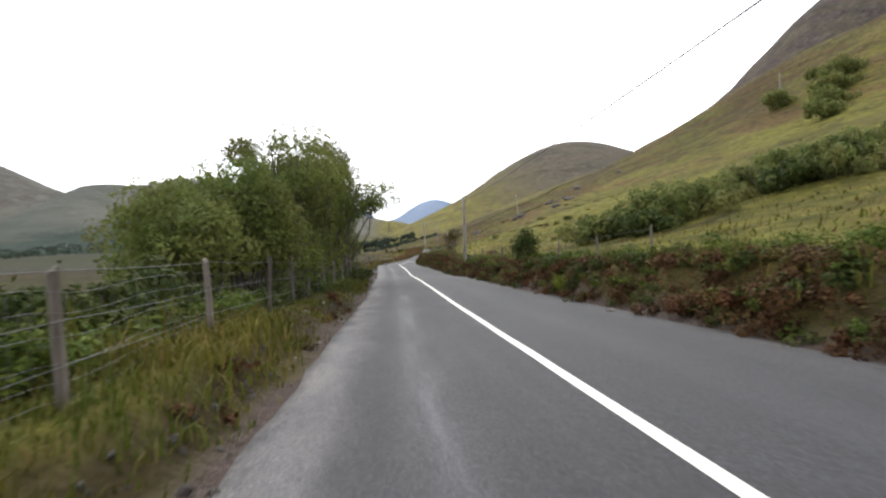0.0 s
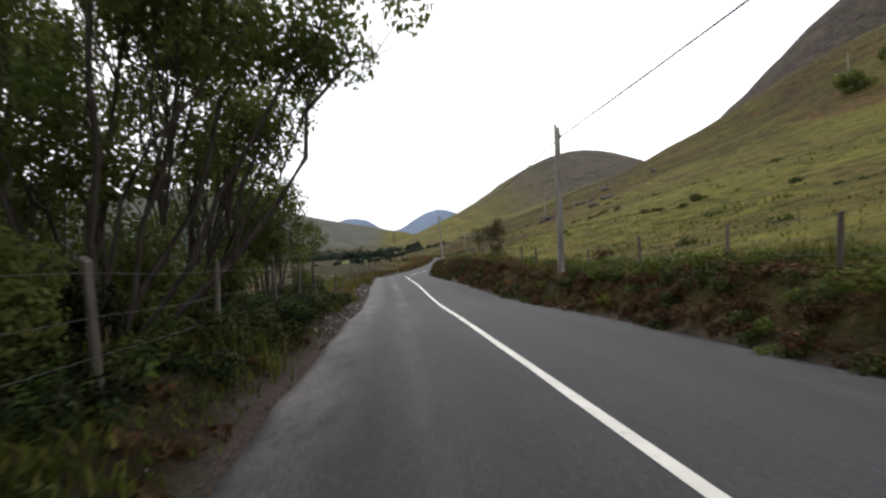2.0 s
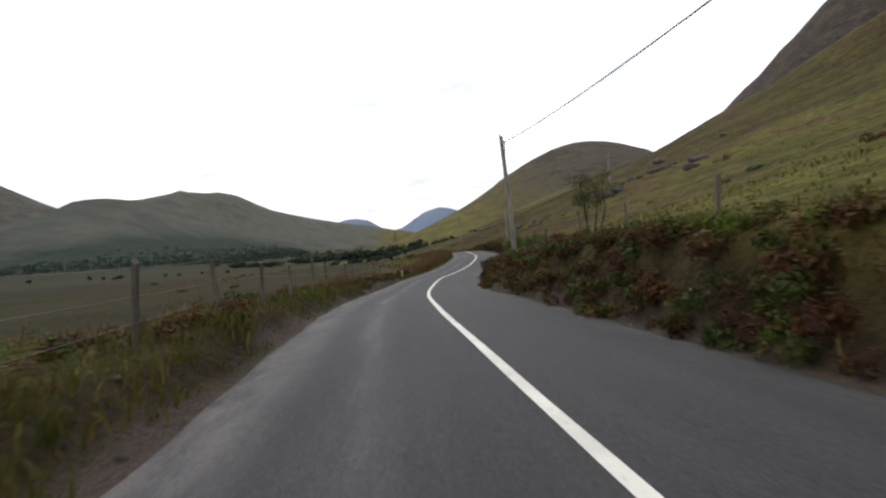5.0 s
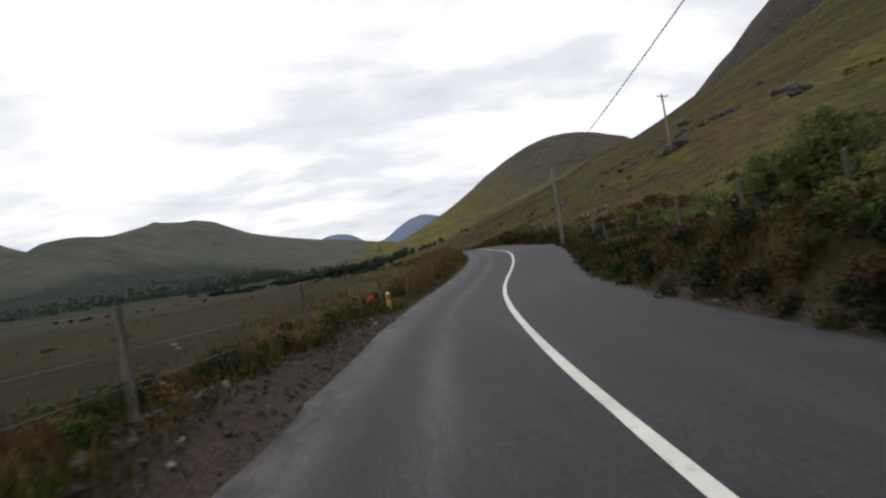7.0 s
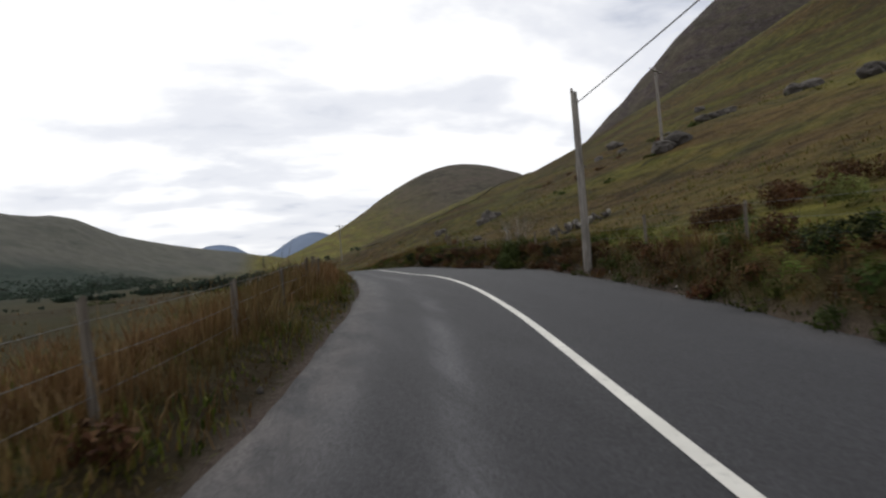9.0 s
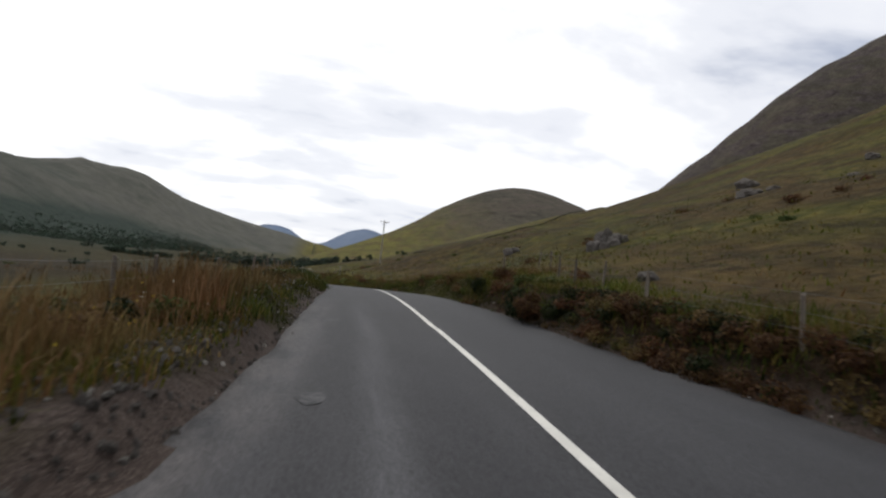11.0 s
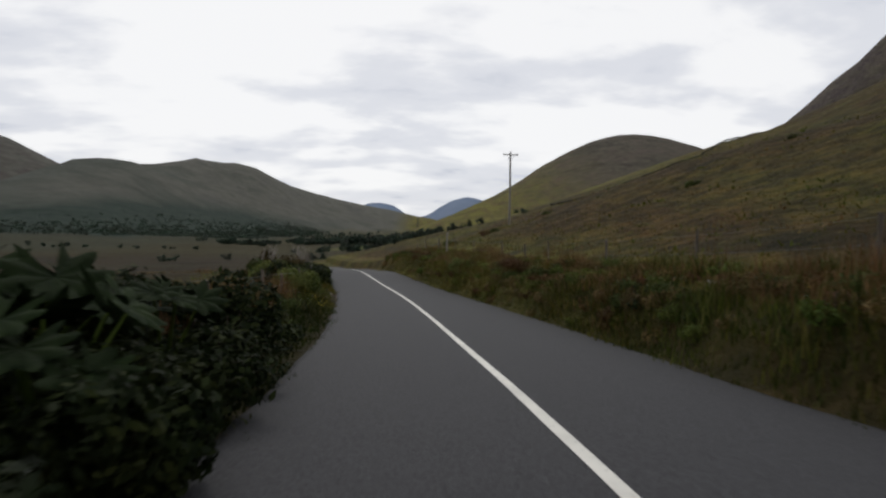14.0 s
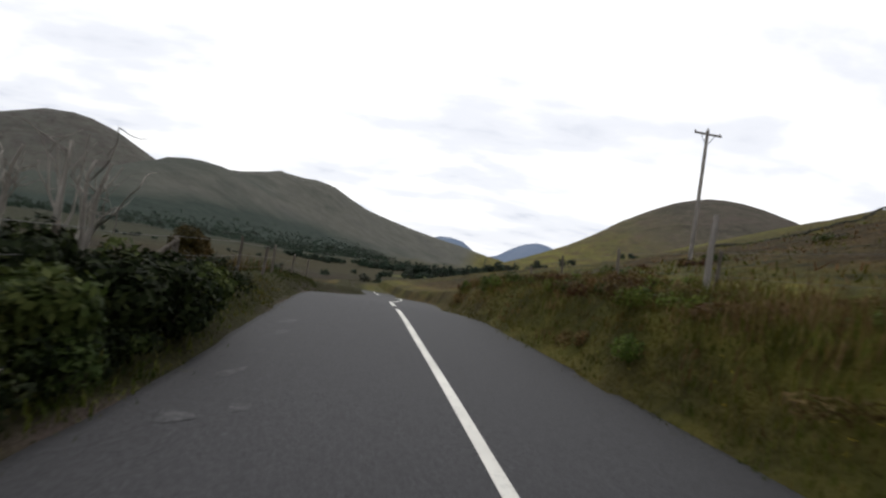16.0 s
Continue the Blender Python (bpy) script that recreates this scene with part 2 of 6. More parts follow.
    heath = m.mix(1.0, heath, m.ramp(m.noise(0.07, 8.0, 0.75, (1.0, 1.0, 0.4)), (0.34, 0.66), (0.66, 1.28)), "MULTIPLY")
    col = m.mix(m.attribute("heath"), col, heath)
    # far side of the valley: distance haze is put into this grey heath
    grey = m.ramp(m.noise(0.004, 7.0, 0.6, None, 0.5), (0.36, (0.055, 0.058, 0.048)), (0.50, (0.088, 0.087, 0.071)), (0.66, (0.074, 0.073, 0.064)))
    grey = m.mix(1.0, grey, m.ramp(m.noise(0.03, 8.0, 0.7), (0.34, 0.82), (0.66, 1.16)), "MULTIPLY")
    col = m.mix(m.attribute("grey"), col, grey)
    # ground of the plantation, its green tinted towards blue for haze
    wood = m.ramp(m.noise(0.06, 6.0, 0.7), (0.35, (0.019, 0.029, 0.023)), (0.65, (0.031, 0.044, 0.034)))
    col = m.mix(m.attribute("wood"), col, wood)
    crag = m.ramp(m.noise(0.03, 9.0, 0.72, (1.0, 1.0, 2.5)), (0.46, 0.0), (0.57, 1.0))
    rocky = m.ramp(m.noise(0.12, 8.0, 0.75, (1.0, 1.0, 2.0)), (0.36, (0.026, 0.021, 0.020)), (0.66, (0.098, 0.079, 0.074)))
    col = m.mix(m.math("MULTIPLY", crag, m.attribute("crag")), col, rocky)
    # fenced meadows on the valley floor
    meadow = m.ramp(m.noise(0.02, 4.0), (0.3, (0.085, 0.105, 0.022)), (0.7, (0.125, 0.140, 0.034)))
    col = m.mix(m.attribute("meadow"), col, meadow)
    # dark thatch under the verge grass, with willow shade put into its colour
    shaded_thatch = m.ramp(m.noise(5.0, 6.0, 0.7), (0.3, (0.012, 0.013, 0.003)), (0.55, (0.025, 0.025, 0.006)), (0.75, (0.046, 0.037, 0.013)))
    col = m.mix(m.attribute("shaded_thatch"), col, shaded_thatch)
    # peat faces and loose stones beside the road
    peat = m.ramp(m.noise(3.2, 7.0, 0.7), (0.3, (0.013, 0.009, 0.006)), (0.55, (0.034, 0.021, 0.013)), (0.75, (0.062, 0.042, 0.026)))
    col = m.mix(m.attribute("peat"), col, peat)
    stones = m.ramp(m.voronoi(60.0), (0.1, (0.140, 0.113, 0.098)), (0.5, (0.058, 0.043, 0.036)))
    grit = m.mix(1.0, stones, m.ramp(m.noise(38.0, 3.0), (0.3, 0.6), (0.7, 1.4)), "MULTIPLY")
    col = m.mix(m.attribute("gravel"), col, grit)
    m.color(col)
    tuft = m.math("ADD", m.noise(2.4, 6.0, 0.7), m.math("MULTIPLY", m.noise(0.35, 5.0, 0.7), 2.0))
    tuft = m.math("ADD", tuft, m.math("MULTIPLY", m.math("MULTIPLY", m.noise(0.013, 8.0, 0.7, None, 0.8), m.math("MAXIMUM", m.attribute("grey"), m.attribute("heath"))), 26.0))
    m.bump(tuft, 0.9, 0.35)
    return m.mat


def bark_material(name, dark, light):
    m = Nodes(name, 0.9, 0.15)
    m.color(m.ramp(m.noise(9.0, 6.0, 0.7, (1.0, 1.0, 0.25)), (0.32, dark), (0.68, light)))
    m.bump(m.noise(22.0, 5.0, 0.7, (1.0, 1.0, 0.2)), 0.7, 0.02)
    return m.mat


def wood_material(name, dark, light):
    m = Nodes(name, 0.85, 0.2)
    grain = m.ramp(m.noise(26.0, 5.0, 0.65, (1.0, 1.0, 0.06)), (0.3, dark), (0.7, light))
    shade = m.ramp(m.each(), (0.0, 0.62), (1.0, 1.2))
    stain = m.ramp(m.noise(3.0, 5.0, 0.6, (1.0, 1.0, 0.4)), (0.35, 0.65), (0.65, 1.1))
    m.color(m.mix(1.0, m.mix(1.0, grain, shade, "MULTIPLY"), stain, "MULTIPLY"))
    m.bump(m.noise(40.0, 4.0, 0.6, (1.0, 1.0, 0.05)), 0.5, 0.01)
    return m.mat


def stone_material(name, dark, light):
    m = Nodes(name, 0.9, 0.2)
    col = m.ramp(m.noise(5.0, 7.0, 0.72), (0.3, dark), (0.68, light))
    lichen = m.ramp(m.noise(11.0, 5.0, 0.6), (0.6, 0.0), (0.66, 1.0))
    col = m.mix(m.math("MULTIPLY", lichen, 0.5), col, (0.30, 0.29, 0.25))
    m.color(m.mix(1.0, col, m.ramp(m.each(), (0.0, 0.7), (1.0, 1.15)), "MULTIPLY"))
    m.bump(m.noise(16.0, 7.0, 0.75), 0.8, 0.05)
    return m.mat


def plain_material(name, col, rough=0.6, metal=0.0, wear=0.35):
    m = Nodes(name, rough, 0.4)
    m.bsdf.inputs["Metallic"].default_value = metal
    m.color(m.mix(1.0, col, m.ramp(m.noise(12.0, 5.0, 0.7), (0.3, 1.0 - wear), (0.65, 1.05)), "MULTIPLY"))
    return m.mat


MAT = {
    "asphalt": asphalt_material(),
    "paint": line_material(),
    "ground": ground_material(),
    "bark": bark_material("grey_bark", (0.030, 0.024, 0.018), (0.095, 0.080, 0.064)),
    "deadwood": bark_material("bleached_branch", (0.14, 0.125, 0.105), (0.34, 0.31, 0.27)),
    "post": wood_material("weathered_post", (0.060, 0.048, 0.038), (0.215, 0.185, 0.150)),
    "pole": wood_material("weathered_pole", (0.14, 0.124, 0.106), (0.34, 0.31, 0.275)),
    "stone": stone_material("grey_stone", (0.040, 0.034, 0.030), (0.145, 0.130, 0.116)),
    # darker olive version of the stone for the wall on the spur
    "dark_stone": stone_material("dark_stone", (0.018, 0.018, 0.010), (0.062, 0.058, 0.036)),
    "pale_stone": stone_material("pale_stone", (0.15, 0.135, 0.118), (0.36, 0.34, 0.305)),
    "wire": plain_material("galvanised_wire", (0.10, 0.10, 0.10), 0.55, 0.6),
    "cable": plain_material("dark_cable", (0.05, 0.05, 0.055), 0.6),
    "insulator": plain_material("brown_insulator", (0.10, 0.06, 0.045), 0.3),
    "patch": patch_material(),
    "red": plain_material("faded_red_plastic", (0.46, 0.075, 0.04), 0.5),
    "yellow": plain_material("yellow_plastic", (0.55, 0.33, 0.06), 0.45),
    "cap": plain_material("white_cap", (0.62, 0.58, 0.50), 0.5),
    "blue": plain_material("blue_reflector", (0.02, 0.045, 0.10), 0.25),
    "willow": leaf_material("willow_leaf", ((0.0, (0.080, 0.096, 0.024)), (0.5, (0.112, 0.128, 0.034)), (1.0, (0.148, 0.160, 0.050))), 0.5, 0.42),
    # darkest leaf; also used to paint the shade under the willows
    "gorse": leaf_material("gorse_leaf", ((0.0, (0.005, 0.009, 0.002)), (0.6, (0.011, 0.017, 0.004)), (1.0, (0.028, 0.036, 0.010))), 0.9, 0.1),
    "gunnera": plain_leaf(),
    "shrub": leaf_material("shrub_leaf", ((0.0, (0.022, 0.033, 0.008)), (0.6, (0.042, 0.057, 0.013)), (1.0, (0.075, 0.088, 0.026))), 0.9, 0.22),
    "sallow": leaf_material("sallow_leaf", ((0.0, (0.105, 0.120, 0.034)), (0.6, (0.140, 0.155, 0.050)), (1.0, (0.175, 0.185, 0.074))), 0.9, 0.45),
    "rust": leaf_material("rusty_leaf", ((0.0, (0.032, 0.015, 0.008)), (0.6, (0.070, 0.034, 0.016)), (1.0, (0.105, 0.062, 0.025))), 0.9, 0.22),
    "grass": leaf_material("verge_grass", ((0.0, (0.048, 0.058, 0.009)), (0.55, (0.080, 0.084, 0.014)), (0.85, (0.112, 0.096, 0.024)), (1.0, (0.15, 0.110, 0.040))), 0.45, 0.3),
    "dark_grass": leaf_material("rank_grass", ((0.0, (0.015, 0.024, 0.003)), (0.55, (0.027, 0.036, 0.005)), (0.85, (0.044, 0.048, 0.009)), (1.0, (0.080, 0.067, 0.020))), 0.45, 0.16),
    "moor_grass": leaf_material("moor_grass", ((0.0, (0.070, 0.040, 0.016)), (0.5, (0.110, 0.065, 0.028)), (1.0, (0.165, 0.115, 0.055))), 0.35, 0.25),
    "bracken": leaf_material("bracken", ((0.0, (0.045, 0.066, 0.012)), (0.6, (0.072, 0.098, 0.018)), (1.0, (0.115, 0.135, 0.030))), 0.7, 0.3),
    "rowan": leaf_material("rowan_leaf", ((0.0, (0.034, 0.026, 0.009)), (0.6, (0.062, 0.046, 0.015)), (1.0, (0.100, 0.066, 0.022))), 0.9, 0.25),
    "straw": leaf_material("withered_bracken", ((0.0, (0.060, 0.036, 0.014)), (0.6, (0.105, 0.070, 0.026)), (1.0, (0.160, 0.118, 0.048))), 0.8, 0.25),
    "young_fern": leaf_material("young_fern", ((0.0, (0.10, 0.12, 0.016)), (0.6, (0.15, 0.17, 0.022)), (1.0, (0.20, 0.21, 0.035))), 0.7, 0.35),
    "dead_bracken": leaf_material("dead_bracken", ((0.0, (0.036, 0.018, 0.008)), (0.55, (0.080, 0.041, 0.018)), (1.0, (0.135, 0.080, 0.036))), 0.7, 0.22),
    "petal_white": leaf_material("white_petals", ((0.0, (0.55, 0.54, 0.48)), (1.0, (0.75, 0.74, 0.68))), 0.9),
    "petal_yellow": leaf_material("yellow_petals", ((0.0, (0.50, 0.36, 0.03)), (1.0, (0.65, 0.48, 0.06))), 0.9),
    # far trees: haze is put into this bluish dark green
    "conifer": leaf_material("far_wood_leaf", ((0.0, (0.028, 0.040, 0.031)), (0.6, (0.040, 0.055, 0.042)), (1.0, (0.050, 0.066, 0.050))), 0.05, 0.5),
}
# blue-grey base colour with the haze of distance put into it
_far = Nodes("far_hazy_hills", 1.0, 0.0)
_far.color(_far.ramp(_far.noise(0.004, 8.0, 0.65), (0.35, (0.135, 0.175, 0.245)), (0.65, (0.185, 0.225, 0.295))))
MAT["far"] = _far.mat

# ---- geometry helpers ----


def mesh_np(name, verts, quads=None, tris=None, smooth=False):
    """A mesh from arrays of corners and faces."""
    me = bpy.data.meshes.new(name)
    verts = np.asarray(verts, np.float32).reshape(-1, 3)
    q = np.zeros((0, 4), np.int32) if quads is None else np.asarray(quads, np.int32).reshape(-1, 4)
    t = np.zeros((0, 3), np.int32) if tris is None else np.asarray(tris, np.int32).reshape(-1, 3)
    me.vertices.add(len(verts))
    me.vertices.foreach_set("co", verts.ravel())
    me.loops.add(q.size + t.size)
    me.loops.foreach_set("vertex_index", np.concatenate([q.ravel(), t.ravel()]))
    me.polygons.add(len(q) + len(t))
    sizes = np.concatenate([np.full(len(q), 4, np.int32), np.full(len(t), 3, np.int32)])
    me.polygons.foreach_set("loop_start", np.concatenate([[0], np.cumsum(sizes)[:-1]]).astype(np.int32))
    me.polygons.foreach_set("use_smooth", np.full(len(sizes), smooth))
    me.update(calc_edges=True)
    me.validate()
    return me


def mask(me, name, values):
    me.attributes.new(name, "FLOAT", "POINT").data.foreach_set("value", np.asarray(values, np.float32).ravel())


def put(name, me, material, parent=None, label="", at=None):
    me.materials.append(MAT[material]) if not me.materials else None
    ob = new(name, me)
    if parent is not None:
        ob.parent = parent
    if at is not None:
        ob.matrix_basis = at
    return tagged(ob, label)


def thing(name, at, label, category, group=""):
    ob = new(name)
    ob.empty_display_size = 0.2
    ob.matrix_basis = at if isinstance(at, Matrix) else Matrix.Translation(at)
    return tagged(ob, label, category, group)


def value_noise(x, y, seed=0):
    xi, yi = np.floor(x).astype(np.int64), np.floor(y).astype(np.int64)
    fx, fy = x - xi, y - yi
    fx, fy = fx * fx * (3 - 2 * fx), fy * fy * (3 - 2 * fy)

    def corner(a, b):
        h = (a * 374761393 + b * 668265263 + seed * 2147483647 + 1013904223) & 0xFFFFFFFF
        h = ((h ^ (h >> 13)) * 1274126177) & 0xFFFFFFFF
        return ((h ^ (h >> 16)) & 0xFFFF) / 65535.0

    top = corner(xi, yi) * (1 - fx) + corner(xi + 1, yi) * fx
    low = corner(xi, yi + 1) * (1 - fx) + corner(xi + 1, yi + 1) * fx
    return (top * (1 - fy) + low * fy) * 2 - 1


def fbm(x, y, octaves=4, seed=0):
    total, amp = np.zeros(np.broadcast(x, y).shape), 0.5
    for o in range(octaves):
        total = total + amp * value_noise(x * 2.03**o + 17.3 * o, y * 2.03**o - 9.1 * o, seed + o)
        amp *= 0.5
    return total


def step(a, b, v):
    s = np.clip((v - a) / (b - a), 0, 1)
    return s * s * (3 - 2 * s)


# ---- the road's line and the land ----
STATIONS = np.arange(-10.0, 281.0, 10.0)
ROAD_X = [0.52, 0.42, 0.28, 0.29, 0.17, 0.04, -0.00, -0.33, -0.56, -0.82, -0.70, -0.00, 1.28, 3.36, 5.94, 7.68, 8.60, 9.04, 9.33, 9.21, 8.92, 8.07, 6.91, 5.03, 2.80, 0.98, -0.13, -1.47, -3.58, -6.64]
ROAD_Z = [0.29, 0.05, -0.28, -0.70, -1.02, -1.36, -1.79, -1.78, -1.96, -2.15, -2.52, -2.85, -2.94, -3.01, -2.58, -2.17, -2.05, -1.80, -1.75, -2.02, -2.68, -3.22, -3.63, -3.77, -3.71, -4.23, -4.77, -5.26, -5.76, -6.50]


def natural_spline(xs, ys):
    n, h = len(xs), xs[1] - xs[0]
    a, b = np.eye(n), np.zeros(n)
    for i in range(1, n - 1):
        a[i, i - 1 : i + 2] = (1, 4, 1)
        b[i] = (ys[i - 1] - 2 * ys[i] + ys[i + 1]) * 6 / h / h
    bend = np.linalg.solve(a, b)
    ys = np.asarray(ys)

    def at(x):
        x = np.asarray(x, float)
        inside = np.clip(x, xs[0], xs[-1])
        i = np.clip(((inside - xs[0]) / h).astype(int), 0, n - 2)
        u = (inside - xs[0]) / h - i
        return ys[i] * (1 - u) + ys[i + 1] * u + (((1 - u) ** 3 - (1 - u)) * bend[i] + (u**3 - u) * bend[i + 1]) * h * h / 6

    return at


_road_x, _road_z = natural_spline(STATIONS, ROAD_X), natural_spline(STATIONS, ROAD_Z)


def road_x(y):
    y = np.asarray(y, float)
    return _road_x(y) - 0.25 * np.clip(y - 280, 0, 60)


def road_z(y):
    y = np.asarray(y, float)
    return _road_z(y) + 0.03 * np.clip(-10 - y, 0, 60) - 4.0 * (1 - np.exp(-np.clip(y - 280, 0, None) / 120))


def left_width(y):
    return np.interp(y, [-10, 10, 30, 50, 64, 95, 110, 118, 141, 153, 165, 178, 186, 197, 206, 265], [2.85, 2.75, 2.8, 2.93, 2.85, 2.93, 2.87, 3.1, 2.95, 2.82, 2.54, 2.6, 2.84, 2.7, 2.82, 2.93])


def right_width(y):
    return np.interp(y, [-10, 20, 35, 50, 60, 72, 94, 107, 120, 135, 143, 149, 153, 158, 165, 185, 200, 212, 225, 265], [3.3, 3.45, 3.3, 3.2, 2.85, 2.5, 2.65, 2.95, 3.3, 3.5, 4.2, 4.1, 3.7, 3.35, 3.15, 2.95, 3.1, 2.85, 2.6, 2.7])


# centre x, y, height, half-widths, turn, power
HILLS = [
    (546, 1701, 266.8, 336, 526, -0.452, 1.080),
    (-615, 2129, 200.4, 282, 602, -0.024, 0.953),
    (-1336, 1839, 311.0, 410, 390, 0.041, 1.043),
    (-301, 2899, 142.0, 461, 586, -0.251, 1.191),
    (-643, 1339, 110.4, 188, 413, 0.313, 1.073),
    (987, 866, 503.7, 398, 265, -0.095, 1.272),
    (234, 220, 79.9, 124, 321, 0.042, 1.078),
    (-706, 2040, 31.7, 40, 279, 0.219, 1.058),
    (-802, 2004, 33.5, 97, 348, -0.067, 1.029),
    (-592, 2110, 25.2, 85, 333, 0.100, 0.991),
    (-694, 857, 44.0, 86, 194, 0.280, 1.000),
    (594, 912, 63.5, 152, 281, 0.302, 1.093),
    (240, 670, 21.0, 131, 202, -0.028, 1.005),
    (416, 559, 20.0, 122, 160, 0.300, 0.998),
    (-1098, 1485, 20.0, 120, 247, -0.000, 1.002),
]
FAR_HILLS = [(-324, 4185, 197.3, 236, 414, 0.154, 1.256), (316, 4312, 240.7, 315, 372, -0.008, 1.220), (-88, 4526, 74.6, 1804, 534, 0.062, 0.998)]


def bump_hill(x, y, hill):
    cx, cy, h, rx, ry, turn, power = hill
    c, s = math.cos(turn), math.sin(turn)
    a, b = ((x - cx) * c + (y - cy) * s) / rx, (-(x - cx) * s + (y - cy) * c) / ry
    return h * np.exp(-np.power(a * a + b * b + 1e-9, power))


def bank_height(y):
    return np.interp(y, [-20, 30, 45, 58, 75, 90, 110, 135, 150, 168, 190, 215, 240], [1.15, 1.0, 1.0, 1.45, 1.4, 1.3, 0.95, 0.8, 0.9, 1.1, 0.9, 1.25, 1.3])


def rubble_width(y):
    """How far loose stones spread from the left edge of the asphalt."""
    return np.interp(y, [-10, 30, 37, 42, 49, 52, 55, 63, 68, 92, 99, 104, 111, 114, 144, 147, 158, 162, 165], [0.2, 0.2, 0.4, 0.62, 0.58, 0.45, 0.85, 0.7, 0.15, 0.15, 0.5, 0.9, 0.75, 0.1, 0.0, 0.35, 0.42, 0.35, 0.0])


def verge_height(y):
    return np.interp(y, [-20, 40, 52, 62, 75, 95, 112, 120, 140, 155, 240], [0.36, 0.42, 0.22, 0.25, 0.45, 0.5, 0.2, 0.22, 0.24, 0.4, 0.45])


def ground_z(x, y, detail=True):
    """Height of the land at any place; under the road it lies just below the asphalt."""
    x, y = np.broadcast_arrays(np.asarray(x, float), np.asarray(y, float))
    u, z0 = x - road_x(y), road_z(y)
    r, l = u - right_width(y), -left_width(y) - u
    wob = fbm(x * 0.45, y * 0.45, 3, 5)
    bank = bank_height(y) * step(0.05, 0.95, r + 0.3 * wob)
    z = z0 - 0.05 + np.where(r > 0, bank + 12.5031 * (1 - np.exp(-np.clip(r - 1.2, 0, None) / 61.3)), 0)
    berm = verge_height(y) * step(0.15, 0.9 - 0.4 * step(130, 138, y) * step(158, 152, y), l + 0.3 * wob)
    fall = (0.55 + 0.9 * step(85, 110, y) * step(190, 150, y)) * step(1.4, 6.0, l) + 3.4 * (1 - np.exp(-np.clip(l - 1.5, 0, None) / 40.0))
    z = z + np.where(l > 0, berm - fall, 0)
    for hill in HILLS:
        z = z + bump_hill(x, y, hill) * np.maximum(step(0.3, 28.0, np.maximum(r, l)), step(290, 420, y))
    # the spur that carries the field wall
    along, off = (x - 26.5) * 0.598 + (y - 273) * 0.801, (x - 26.5) * -0.801 + (y - 273) * 0.598
    spur = 2.77 + 0.2085 * along - np.where(off > 0, 0.293 * off, -0.099 * off) - 0.5 * np.clip(along - 320, 0, None) - 0.3 * np.clip(-20 - along, 0, None)
    z = np.where(u > 8, np.maximum(z, spur) + 0.6 * np.exp(-np.abs(z - spur) / 1.2), z)
    if detail:
        away = np.clip(np.maximum(r, l), 0, None)
        near = step(0.2, 1.2, away)
        z = z + near * (0.10 * fbm(x * 0.9, y * 0.9, 3, 11) + 0.28 * step(2, 14, away) * fbm(x * 0.16, y * 0.16, 4, 23))
        crag = step(45, 100, z) * step(190, 320, x) * step(1250, 1050, y)
        z = z + crag * 7.0 * (0.75 - 2.2 * np.abs(fbm(x * 0.016, y * 0.016, 4, 91)))
        z = z + step(25, 160, away) * 3.2 * fbm(x * 0.018, y * 0.018, 5, 31)
        z = z + step(250, 900, away) * 26.0 * fbm(x * 0.0042, y * 0.0042, 5, 47) * np.clip((z - z0) / 110.0, 0, 1)
    return z


